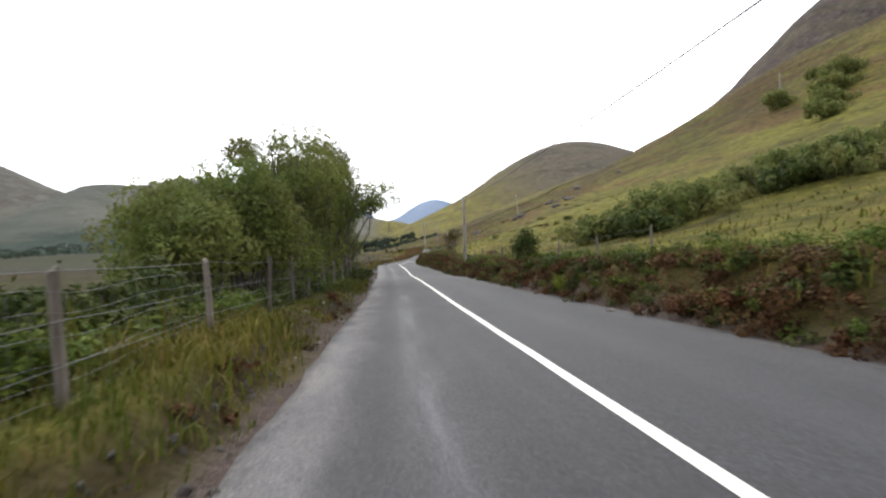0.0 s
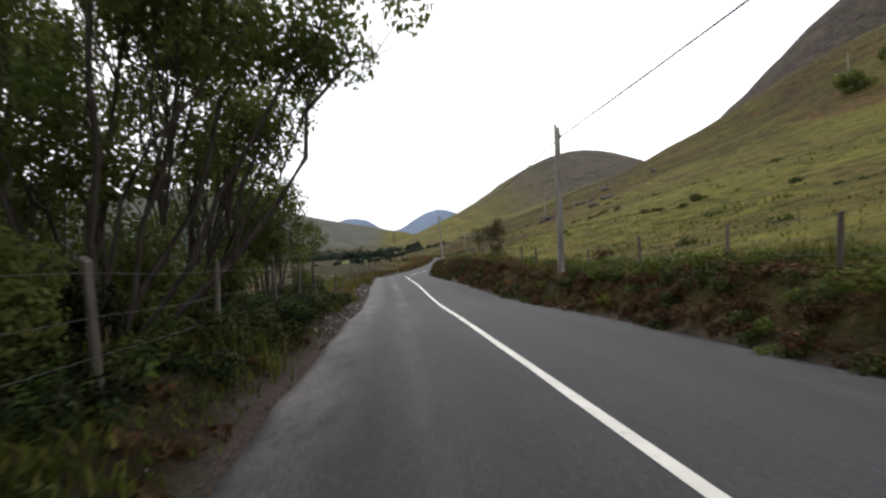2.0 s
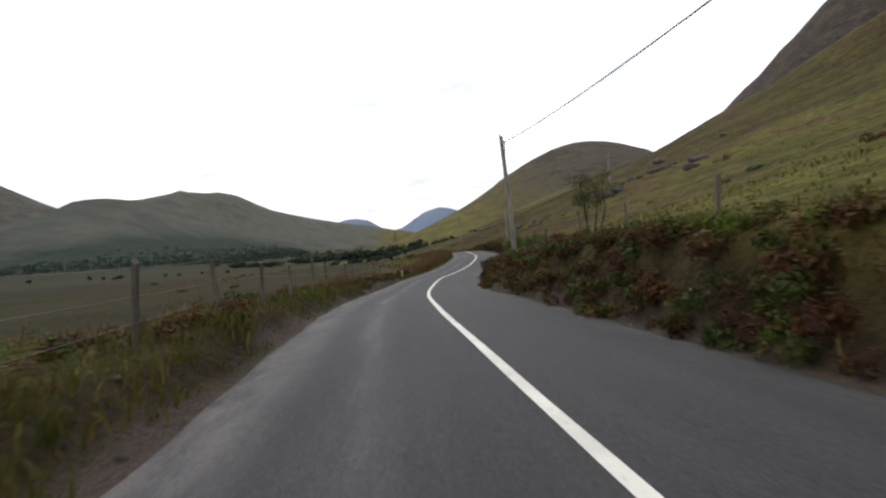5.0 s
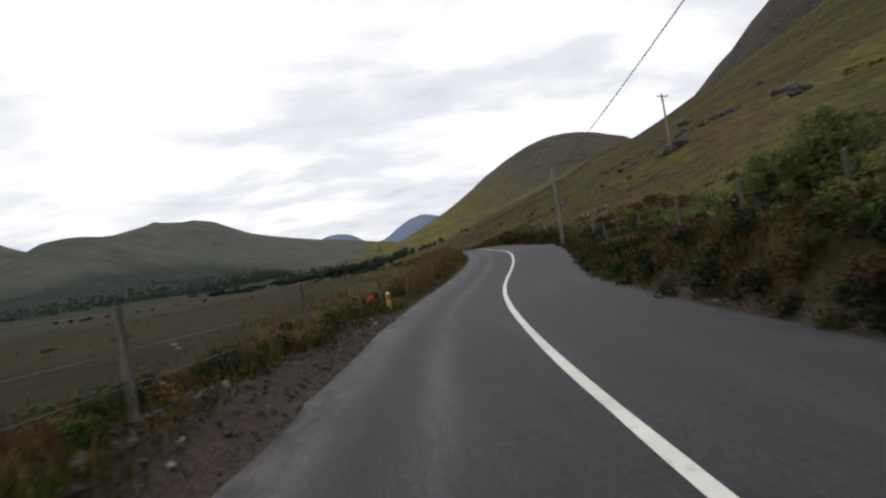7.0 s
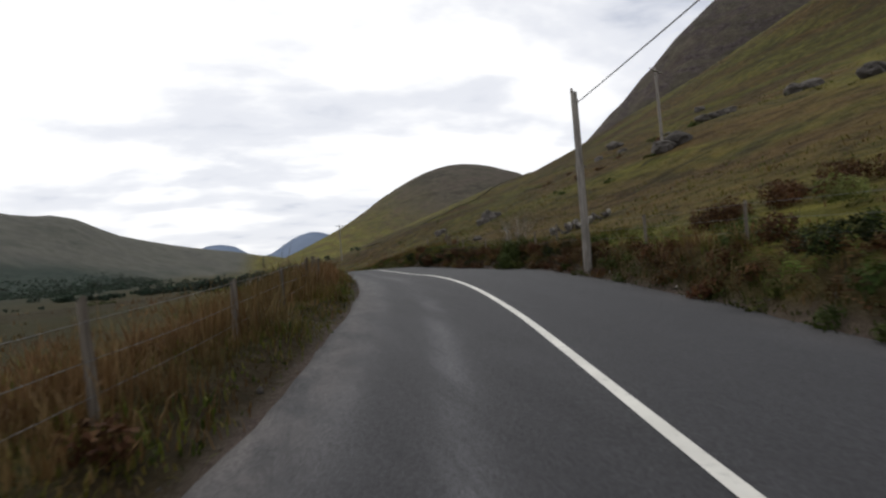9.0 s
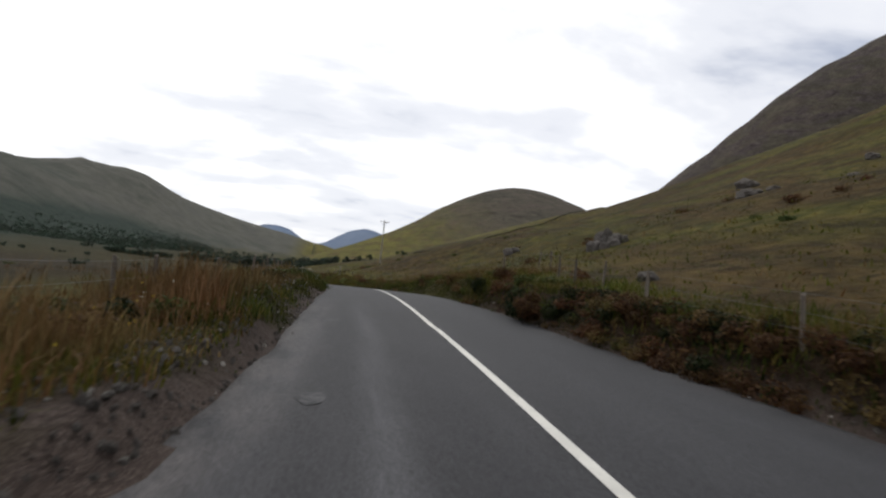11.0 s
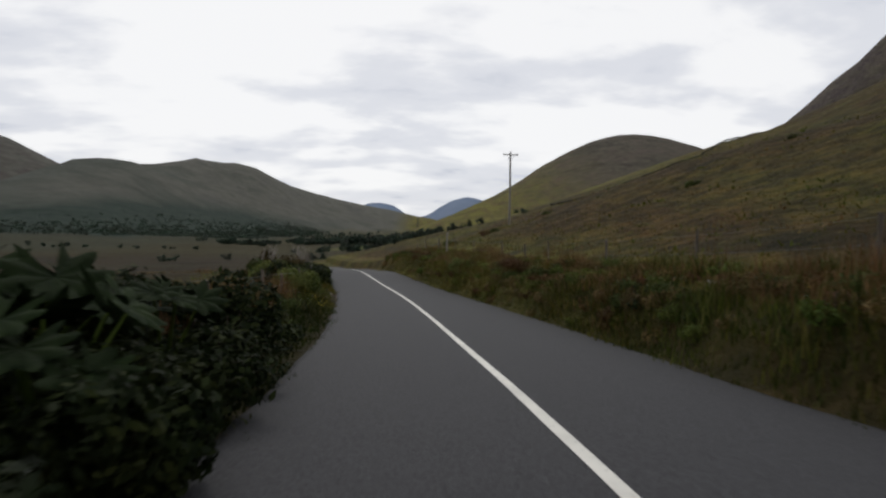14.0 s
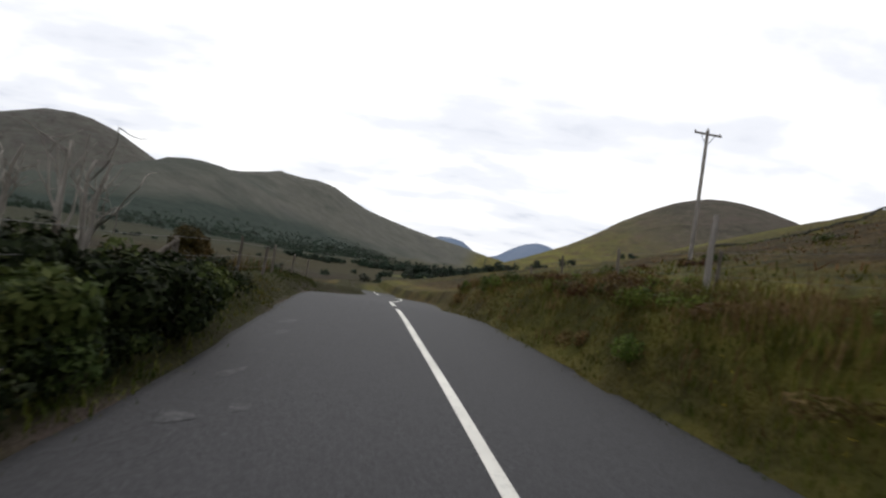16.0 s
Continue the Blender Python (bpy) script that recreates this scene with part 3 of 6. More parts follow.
def make_ground():
    side = np.concatenate([[0.0, 1.6], np.arange(2.5, 6.2, 0.22), 6.2 * 1.075 ** np.arange(1, 92)])
    u = np.concatenate([-side[:0:-1], side])
    y = np.concatenate([-60 - 4.0 * (1.12 ** np.arange(34, 0, -1) - 1) / 0.12, np.arange(-60, -8, 2.5), np.arange(-8, 262, 0.7), 262 + 0.9 * (1.05 ** np.arange(1, 113) - 1) / 0.05])
    y = y[y < 4000]
    uu, yy = np.meshgrid(u, y)
    xx = road_x(yy) + uu
    zz = ground_z(xx, yy)
    verts = np.stack([xx, yy, zz], -1)
    n, m = xx.shape
    i = (np.arange(n - 1)[:, None] * m + np.arange(m - 1)).ravel()
    me = mesh_np("ground", verts, np.stack([i, i + 1, i + m + 1, i + m], -1), smooth=True)
    r, l = (uu - right_width(yy)), (-left_width(yy) - uu)
    rag = fbm(xx * 0.8, yy * 0.35, 4, 77)
    face = step(0.02, 0.25, r + 0.2 * rag) * step(1.35, 0.75, r + 0.5 * rag)
    bare = np.interp(yy, [0, 45, 56, 72, 95, 120, 145, 165, 175, 260], [0.6, 0.6, 0.85, 0.85, 0.6, 0.65, 0.95, 0.9, 0.1, 0.1])
    leftface = step(0.1, 0.35, l + 0.25 * rag) * step(0.95, 0.6, l + 0.5 * rag) * np.interp(yy, [0, 40, 60, 110, 150, 165, 172], [0.8, 0.9, 0.8, 0.8, 0.5, 0.35, 0.1])
    mask(me, "peat", np.clip(face * bare + leftface, 0, 1))
    heap = step(0.12, -0.15, l + 0.6 * rag - rubble_width(yy)) * (l > -0.2)
    strip = np.clip(step(0.32, 0.05, np.abs(l) + 0.2 * rag) * np.interp(yy, [0, 150, 170], [1, 0.9, 0.15]) + step(0.42, 0.12, np.abs(r) + 0.2 * rag) * np.interp(yy, [0, 160, 172], [1, 1, 0.1]), 0, 1)
    mask(me, "gravel", np.clip(strip + heap, 0, 1))
    mask(me, "bog", step(3.0, 14.0, l + 3 * rag) * step(40, 12, zz - road_z(yy)))
    away = np.maximum(r, l)
    # on the left from y 9 to 40 this darkens the verge like tree shade
    mask(me, "shaded_thatch", step(3.6, 2.2, np.maximum(r, l) + 0.8 * rag) * np.where(l > r, 0.9 * step(9, 17, yy) * (1 - 0.75 * step(40, 45, yy) * step(75, 66, yy)), 0.6 * step(140, 150, yy) * (1 - 0.5 * step(198, 208, yy))))
    mask(me, "rusty", step(150, 195, yy) * step(560, 440, yy) * (1 - step(195, 206, yy) * step(6, 3, away)))
    mask(me, "heath", step(120, 420, away + 60 * rag) * np.maximum(step(12, 40, zz - road_z(yy)), step(290, 420, yy) * step(-6, -1, zz)))
    mask(me, "crag", np.clip(step(70, 125, zz + 20 * rag) * step(180, 300, xx) * step(1250, 1050, yy) + 0.7 * step(50, 140, zz) * step(-700, -1000, xx), 0, 1))
    # greys the hills left of the valley, as haze would
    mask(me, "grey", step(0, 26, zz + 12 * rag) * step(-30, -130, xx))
    rim = np.interp(yy, [500, 650, 770, 850, 1000, 1200, 1700], [-560, -490, -430, -340, -270, -262, -250])
    mask(me, "wood", step(12, -25, xx - rim + 40 * rag) * step(-260, -150, xx - rim + 60 * rag) * step(500, 620, yy) * step(1750, 1500, yy) + 0.35 * step(75, 25, zz + 25 * rag) * step(-190, -280, xx) + 0.45 * step(12, 55, bump_hill(xx, yy, HILLS[4]) + bump_hill(xx, yy, HILLS[10]) + 12 * rag) * step(-500, -640, xx))
    mask(me, "meadow", np.clip(step(70, 50, np.abs(xx + 105 + 0.1 * (yy - 1150)) + 30 * rag) * step(950, 1000, yy) * step(1400, 1330, yy) + step(28, 20, np.abs(xx + 44) + 14 * rag) * step(640, 670, yy) * step(790, 760, yy), 0, 1))
    ground = put("ground", me, "ground")
    return tagged(ground, "rough moorland with grass, heather and peat rising to hills", "ground", kind="structure")


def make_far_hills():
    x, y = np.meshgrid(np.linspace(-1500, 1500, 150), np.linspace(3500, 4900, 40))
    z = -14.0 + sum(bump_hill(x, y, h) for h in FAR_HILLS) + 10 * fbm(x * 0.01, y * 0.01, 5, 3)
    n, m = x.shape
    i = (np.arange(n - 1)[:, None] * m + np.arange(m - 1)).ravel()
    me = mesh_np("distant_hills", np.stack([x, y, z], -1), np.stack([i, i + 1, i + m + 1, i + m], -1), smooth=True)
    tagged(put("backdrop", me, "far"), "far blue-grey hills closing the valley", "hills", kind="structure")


def make_road():
    y = np.arange(-180.0, 300.0, 0.5)
    across = np.array([-1.0, -0.96, -0.92, -0.88, -0.84, -0.8, -0.76, -0.72, -0.68, -0.64, -0.6, -0.56, -0.52, -0.48, -0.44, -0.4, -0.36, -0.32, -0.28, -0.24, -0.2, -0.15, -0.1, -0.05, 0.05, 0.16, 0.26, 0.36, 0.46, 0.56, 0.66, 0.76, 0.86, 0.96, 1.0])
    yy, a = np.meshgrid(y, across, indexing="ij")
    slope = np.gradient(road_x(y), y)
    long = np.sqrt(1 + slope**2)[:, None]
    rag = 0.10 * fbm(yy * 0.7, a * 0 + 3.1 * np.sign(a), 4, 9) + 0.04 * fbm(yy * 2.6, a * 0 + 7.7 * np.sign(a), 2, 19)
    width = np.where(a < 0, left_width(yy), right_width(yy))
    u = a * width + np.where(np.abs(a) > 0.9, rag, 0)
    zz = road_z(yy) - 0.02 * np.abs(a) ** 2 * width * 0.6
    top = np.stack([road_x(yy) + u * long, yy, zz], -1)
    low = top[:, [0, -1]] - np.array([0, 0, 0.12])
    grid = np.concatenate([low[:, :1], top, low[:, 1:]], 1)
    n, m = grid.shape[:2]
    i = (np.arange(n - 1)[:, None] * m + np.arange(m - 1)).ravel()
    me = mesh_np("road", grid, np.stack([i, i + 1, i + m + 1, i + m], -1), smooth=True)
    uu = grid[:, :, 0] - road_x(grid[:, :, 1])
    uu = uu + 0.10 * fbm(grid[:, :, 1] * 0.12, uu * 0.2, 3, 41) * (np.abs(uu) < 2.2)
    track = sum(k * np.exp(-(((uu - c) / w) ** 2)) for c, w, k in ((-1.42, 0.2, 1.0), (-2.45, 0.22, 0.6), (1.4, 0.25, 0.45), (2.65, 0.3, 0.55)))
    mask(me, "track", np.clip(track, 0, 1) * np.clip(0.5 + 0.9 * fbm(grid[:, :, 1] * 0.16, uu * 0.8, 4, 43), 0.12, 0.85) * np.interp(grid[:, :, 1], [0, 150, 168], [1.0, 1.0, 0.25]))
    mask(me, "strip", (np.exp(-(((uu + 0.68) / 0.3) ** 2)) + 0.7 * np.exp(-(((uu + 2.0) / 0.25) ** 2)) + 0.5 * np.exp(-(((uu - 0.7) / 0.3) ** 2))) * 0.9 * np.interp(grid[:, :, 1], [0, 150, 168], [1.0, 1.0, 0.2]))
    mask(me, "fresh", 0.6 * step(0.15, 0.6, uu) + (1 - 0.6 * step(0.15, 0.6, uu)) * np.interp(grid[:, :, 1] + 2.0 * np.sin(uu), [60, 105, 156, 160], [0.0, 0.2, 0.3, 0.95]))
    edge = np.clip(1 - np.minimum(uu + left_width(grid[:, :, 1]), right_width(grid[:, :, 1]) - uu) / 0.85, 0, 1)
    mask(me, "dust", edge * np.interp(grid[:, :, 1], [0, 150, 172], [1.0, 0.9, 0.3]))
    tagged(put("road", me, "asphalt"), "narrow grey asphalt road with worn tyre tracks", "road", kind="structure")
    # the painted line in the middle
    y = np.arange(-180.0, 300.0, 0.5)
    half = 0.062 + 0.006 * fbm(y * 0.9, y * 0 + 2.0, 3, 61)
    # a repainted stretch begins a little to one side
    wav = 0.02 * fbm(y * 0.25, y * 0 + 5.0, 2, 67) + 0.035 * step(155.6, 155.0, y) * step(140, 152, y)
    slope = np.gradient(road_x(y), y)
    long = np.sqrt(1 + slope**2)
    zc = road_z(y) + 0.006
    rows = [np.stack([road_x(y) + wav + s * half * long, y, zc - 0.0006 * abs(s)], -1) for s in (-1, 0, 1)]
    grid = np.stack(rows, 1)
    n, m = grid.shape[:2]
    i = (np.arange(n - 1)[:, None] * m + np.arange(m - 1)).ravel()
    q = np.stack([i, i + 1, i + m + 1, i + m], -1)
    gap = np.repeat((y[:-1] > 229.0) & (y[:-1] < 231.0), m - 1)
    me = mesh_np("road_line", grid, q[~gap])
    tagged(put("road_line", me, "paint"), "continuous worn white line along the middle of the road", "road marking", kind="structure")


def make_patches():
    """Small pale spots near the left edge of the asphalt: worn places and painted sky glints."""
    rng = np.random.default_rng(55)
    # the spots at y 155.3 and 148.7 are sky glints painted as pale patches
    for y, u, a, b in ((158.5, -2.55, 0.10, 0.35), (155.3, -2.1, 0.12, 0.2), (148.7, -2.1, 0.14, 0.22), (156.2, -2.5, 0.10, 0.3), (217.4, -2.38, 0.13, 0.16), (217.9, -1.97, 0.07, 0.15), (223.4, -2.36, 0.12, 0.3), (222.2, -2.3, 0.08, 0.25), (215.8, -1.94, 0.07, 0.2), (215.7, -2.46, 0.07, 0.14), (213.9, -2.4, 0.12, 0.15), (219.1, -2.36, 0.1, 0.3)):
        turn = np.linspace(0, 2 * np.pi, 18, endpoint=False)
        r = 1 + 0.35 * rng.normal(0, 1, 18)
        r = (np.roll(r, 1) + r + np.roll(r, -1)) / 3
        px, py = float(road_x(y)) + u + a * r * np.cos(turn), y + b * r * np.sin(turn)

        def height(px, py):
            v = px - road_x(py)
            w = np.where(v < 0, left_width(py), right_width(py))
            return road_z(py) - 0.012 * np.abs(v / w) ** 2 * w + 0.006

        x0 = float(road_x(y)) + u
        v = np.concatenate([np.stack([px, py, height(px, py)], -1), [[x0, y, float(height(np.array(x0), np.array(y)))]]])
        i = np.arange(18)
        ob = put("road_patch", mesh_np("road_patch", v, None, np.stack([i, (i + 1) % 18, np.full(18, 18)], -1)), "patch")
        tagged(ob, "pale patch in the asphalt for wear and painted sky glints", "road patch", kind="structure")


make_ground()
make_far_hills()
make_road()
make_patches()

# ---- plants ----


def tubes(paths, sides=5):
    """Tapered limbs: each path is (points, radii). Returns corners and four-sided faces."""
    verts, quads, base = [], [], 0
    ring = np.linspace(0, 2 * np.pi, sides, endpoint=False)
    for pts, rad in paths:
        pts, rad = np.asarray(pts, float), np.asarray(rad, float)
        d = np.gradient(pts, axis=0)
        d /= np.linalg.norm(d, axis=1)[:, None] + 1e-9
        a = np.cross(d, np.where(np.abs(d[:, 2:3]) < 0.9, [[0.0, 0.0, 1.0]], [[1.0, 0.0, 0.0]]))
        a /= np.linalg.norm(a, axis=1)[:, None] + 1e-9
        b = np.cross(d, a)
        v = pts[:, None] + rad[:, None, None] * (np.cos(ring)[:, None] * a[:, None] + np.sin(ring)[:, None] * b[:, None])
        n = len(pts)
        verts.append(v.reshape(-1, 3))
        i = np.arange(n - 1)[:, None] * sides + np.arange(sides)
        j = np.arange(n - 1)[:, None] * sides + (np.arange(sides) + 1) % sides
        quads.append(base + np.stack([i, j, j + sides, i + sides], -1).reshape(-1, 4))
        base += n * sides
    return np.concatenate(verts), np.concatenate(quads)


def unit(v):
    return v / (np.linalg.norm(v, axis=-1, keepdims=True) + 1e-9)


def leaves(centres, spread, count, size, rng, droop=0.3):
    """Many small lens-shaped leaves in clumps. Returns corners and four-sided faces."""
    c = np.repeat(centres, count, 0) + np.clip(rng.normal(0, 1, (len(centres) * count, 3)), -1.7, 1.7) * spread * np.array([1, 1, 0.8])
    n = len(c)
    along = unit(rng.normal(0, 1, (n, 3)) + [0, 0, -droop])
    side = unit(np.cross(along, rng.normal(0, 1, (n, 3))))
    length = size * rng.uniform(0.6, 1.4, (n, 1))
    width = length * rng.uniform(0.32, 0.5, (n, 1))
    v = np.stack([c - along * length / 2, c + side * width / 2, c + along * length / 2, c - side * width / 2], 1)
    return v.reshape(-1, 3), np.arange(n * 4).reshape(-1, 4)


def limb(rng, start, way, length, radius, rise=0.15, crook=0.22, segments=5):
    pts, d = [np.asarray(start, float)], unit(np.asarray(way, float))
    for _ in range(segments):
        d = unit(d + rng.normal(0, crook, 3) + [0, 0, rise])
        pts.append(pts[-1] + d * length / segments)
    return np.array(pts), radius * np.linspace(1, 0.35, segments + 1), d


def lobes(centres, radii, size, rng, cover=0.7, squash=0.85, lift=0.35, pointed=False):
    """Rounded clumps of small leaves that face outwards. Returns corners and four-sided faces."""
    centres, radii, size = np.asarray(centres, float), np.asarray(radii, float), size * 1.13
    count = np.maximum((cover * 4 * np.pi * radii**2 / (0.27 * size * size)).astype(int), 8)
    c, r = np.repeat(centres, count, 0), np.repeat(radii, count)[:, None]
    n = len(c)
    out = unit(rng.normal(0, 1, (n, 3)))
    lump = 1 + 0.22 * np.sin(out[:, :1] * 5 + c[:, :1] * 9) * np.cos(out[:, 1:2] * 5 + c[:, 1:2] * 7)
    p = c + out * r * rng.uniform(0.55, 1.0, (n, 1)) ** 0.5 * lump * [1, 1, squash]
    facing = unit(out + [0, 0, lift] + rng.normal(0, 0.5, (n, 3)))
    along = unit(np.cross(facing, rng.normal(0, 1, (n, 3))))
    side = np.cross(facing, along)
    length = size * rng.uniform(0.65, 1.35, (n, 1))
    width = length * rng.uniform(0.4, 0.6, (n, 1))
    if pointed:
        base = p - along * length / 2
        v = np.stack([base - side * width * 0.55, base + side * width * 0.55, p + along * length / 2], 1)
        return v.reshape(-1, 3), np.zeros((0, 4), int), np.arange(n * 3).reshape(-1, 3)
    v = np.stack([p - along * length / 2, p + side * width / 2, p + along * length / 2, p - side * width / 2], 1)
    return v.reshape(-1, 3), np.arange(n * 4).reshape(-1, 4)


def woody(name, at, crown, stems, radius, seed, leaf, size, label, category, clump=0.5, number=26, cover=0.7, bark="bark", group="", bare=0.0):
    """A tree or bush. crown: masses (dx, dy, z, rx, ry, rz) that its clumps of leaves fill."""
    rng = np.random.default_rng(seed)
    x, y = at
    ob = thing(name, (x, y, float(ground_z(x, y))), label, category, group)
    crown = np.asarray(crown, float).reshape(-1, 6)
    tall = float((crown[:, 2] + crown[:, 5]).max())
    share = crown[:, 3] * crown[:, 4] * crown[:, 5]
    share = share / share.sum()
    centres = []
    for m, part_of in zip(crown, share):
        k = max(3, int(round(number * part_of)))
        d = unit(rng.normal(0, 1, (k, 3)))
        centres.append(m[:3] + d * m[3:] * rng.uniform(0.35, 0.95, (k, 1)))
    centres = np.concatenate(centres)
    centres[:, 2] = np.maximum(centres[:, 2], 0.12 * tall)
    trunks, paths = [], []
    for k in range(stems):
        m = crown[k % len(crown)]
        turn = 2 * np.pi * (k + rng.uniform(-0.3, 0.3)) / stems
        ring = np.array([np.cos(turn), np.sin(turn), 0])
        root = ring * radius * (2.2 if stems > 1 else 0) - [0, 0, 0.25]
        goal = m[:3] + ring * m[3:] * 0.45 + [0, 0, m[5] * rng.uniform(0.1, 0.5)]
        f = np.linspace(0, 1, 8)[:, None]
        p = root + (goal - root) * f + ring * np.sin(f * np.pi) * tall * rng.uniform(-0.05, 0.09) + rng.normal(0, 0.02 * tall, (8, 3)) * f
        trunks.append(p)
        paths.append((p, radius * rng.uniform(0.65, 1.0) * np.linspace(1, 0.3, 8)))
    for c in centres:
        k = int(np.argmin([np.linalg.norm(p[4] - c) for p in trunks]))
        j = int(rng.integers(2, 7))
        a = trunks[k][j]
        f = np.linspace(0, 1, 5)[:, None]
        p = a + (c - a) * f + rng.normal(0, 0.05 * np.linalg.norm(c - a) + 0.01, (5, 3)) * np.sin(f * np.pi) + np.array([0, 0, 0.08 * tall]) * np.sin(f * np.pi)
        r0 = max(radius * 0.35 * (1 - j / 9), 0.008)
        paths.append((p, np.linspace(r0, r0 * 0.35, 5)))
        for _ in range(4 if tall > 2.6 else 2):
            i = int(rng.integers(2, 5))
            q, r, _ = limb(rng, p[i], rng.normal(0, 1, 3) + unit(c - a) + [0, 0, 0.2], clump * rng.uniform(0.7, 1.5), r0 * 0.45, 0.0, 0.3, 3)
            paths.append((q, r))
    v, q = tubes(paths, 3 if tall < 2.6 else 4)
    put("trunk", mesh_np("limbs", v, q, smooth=True), bark, ob)
    if bare < 1:
        keep = rng.uniform(0, 1, len(centres)) >= bare
        centres = centres[keep]
        v, q = lobes(centres, clump * rng.uniform(0.65, 1.3, len(centres)), size if tall > 2.6 else size * 1.1, rng, cover)
        put("crown" if tall > 2.6 else "foliage", mesh_np("leaves", v, q), leaf, ob)
    return ob


def dome(height, spread):
    """A bush that is leafy down to the ground."""
    return [(0, 0, height * 0.45, spread, spread, height * 0.5)]


def blades(roots, height, rng, count=9, width=0.012, lean=0.35, patch=0.09, plain=False):
    """Tufts of bent blades. Returns corners, four- and three-sided faces."""
    n = len(roots) * count
    p = np.repeat(roots, count, 0)
    h = np.repeat(height, count) * rng.uniform(0.5, 1.15, n)
    p[:, :2] += rng.normal(0, patch, (n, 2))
    turn = rng.uniform(0, 2 * np.pi, n)
    out = np.stack([np.cos(turn), np.sin(turn), 0 * turn], -1)
    side = np.stack([-np.sin(turn), np.cos(turn), 0 * turn], -1) * (width * rng.uniform(0.6, 1.4, n))[:, None]
    bend = (lean * rng.uniform(0.15, 1.3, n) * h)[:, None]
    up = np.array([0, 0, 1.0])
    p = p - up * 0.05
    mid = p + up * (h * 0.6)[:, None] + out * bend * 0.35
    tip = p + up * (h * np.sqrt(np.clip(1 - (bend[:, 0] / h) ** 2 * 0.4, 0.3, 1)))[:, None] + out * bend
    if plain:
        v = np.stack([p - side, p + side, tip + side * 0.3, tip - side * 0.3], 1).reshape(-1, 3)
        return v, np.arange(n * 4).reshape(-1, 4)
    v = np.stack([p - side, p + side, mid + side * 0.75, mid - side * 0.75, tip], 1).reshape(-1, 3)
    i = np.arange(n) * 5
    return v, np.stack([i, i + 1, i + 2, i + 3], -1), np.stack([i + 3, i + 2, i + 4], -1)


def fronds(roots, length, rng, pairs=5):
    """Arching fern fronds with paired leaflets."""
    n = len(roots)
    turn = rng.uniform(0, 2 * np.pi, n)
    out = np.stack([np.cos(turn), np.sin(turn), 0 * turn], -1)
    side = np.stack([-np.sin(turn), np.cos(turn), 0 * turn], -1)
    up = np.array([0, 0, 1.0])
    arch = rng.uniform(0.5, 0.95, n)[:, None]
    v, L = [], length[:, None]

    def spine(f):
        return roots + out * L * f * arch * 0.8 + up * L * (f * 0.95 - 0.55 * f * f * arch)

    for k in range(pairs):
        f = 0.22 + 0.75 * k / pairs
        a, b = spine(f), spine(min(f + 0.12, 1.0))
        reach = L * 0.30 * (1.05 - f) * rng.uniform(0.8, 1.2, (n, 1))
        for s in (-1, 1):
            far = (a + b) / 2 + side * s * reach + out * reach * 0.35 - up * reach * 0.25
            v.append(np.stack([a, (a + far) / 2 - out * reach * 0.08, far, (b + far) / 2 + out * reach * 0.08], 1))
    v.append(np.stack([spine(0.0) - side * 0.008, spine(0.0) + side * 0.008, spine(0.6) + side * 0.005, spine(0.6) - side * 0.005], 1))
    v = np.concatenate(v).reshape(-1, 3)
    return v, np.arange(len(v)).reshape(-1, 4)


def scatter(rng, n, y0, y1, d0, d1, side, keep=None, stony=False):
    """Places beside the road: side 1 is right, -1 left; d is the distance from the asphalt's edge."""
    y = rng.uniform(y0, y1, n)
    d = rng.uniform(d0, d1, n)
    u = np.where(side > 0, right_width(y) + d, -left_width(y) - d)
    x = road_x(y) + u
    if keep is not None:
        k = rng.uniform(0, 1, n) < keep(x, y, d)
        x, y, d = x[k], y[k], d[k]
    if side < 0 and not stony:
        k = (d + 0.6 * fbm(x * 0.8, y * 0.35, 4, 77) > rubble_width(y) - 0.05) | (rubble_width(y) < 0.15)
        x, y, d = x[k], y[k], d[k]
    return np.stack([x, y, ground_z(x, y)], -1), d


def patchy(scale, seed, low=-0.1, high=0.25):
    return lambda x, y, d: step(low, high, fbm(x * scale, y * scale, 3, seed))


def stuff(name, parts, material, label, category):
    v, q, t, base = [], [], [], 0
    for p in parts:
        v.append(p[0])
        q.append(p[1] + base)
        t.append((p[2] if len(p) > 2 else np.zeros((0, 3), int)) + base)
        base += len(p[0])
    me = mesh_np(name, np.concatenate(v), np.concatenate(q), np.concatenate(t))
    return tagged(put(name, me, material), label, category, kind="stuff")


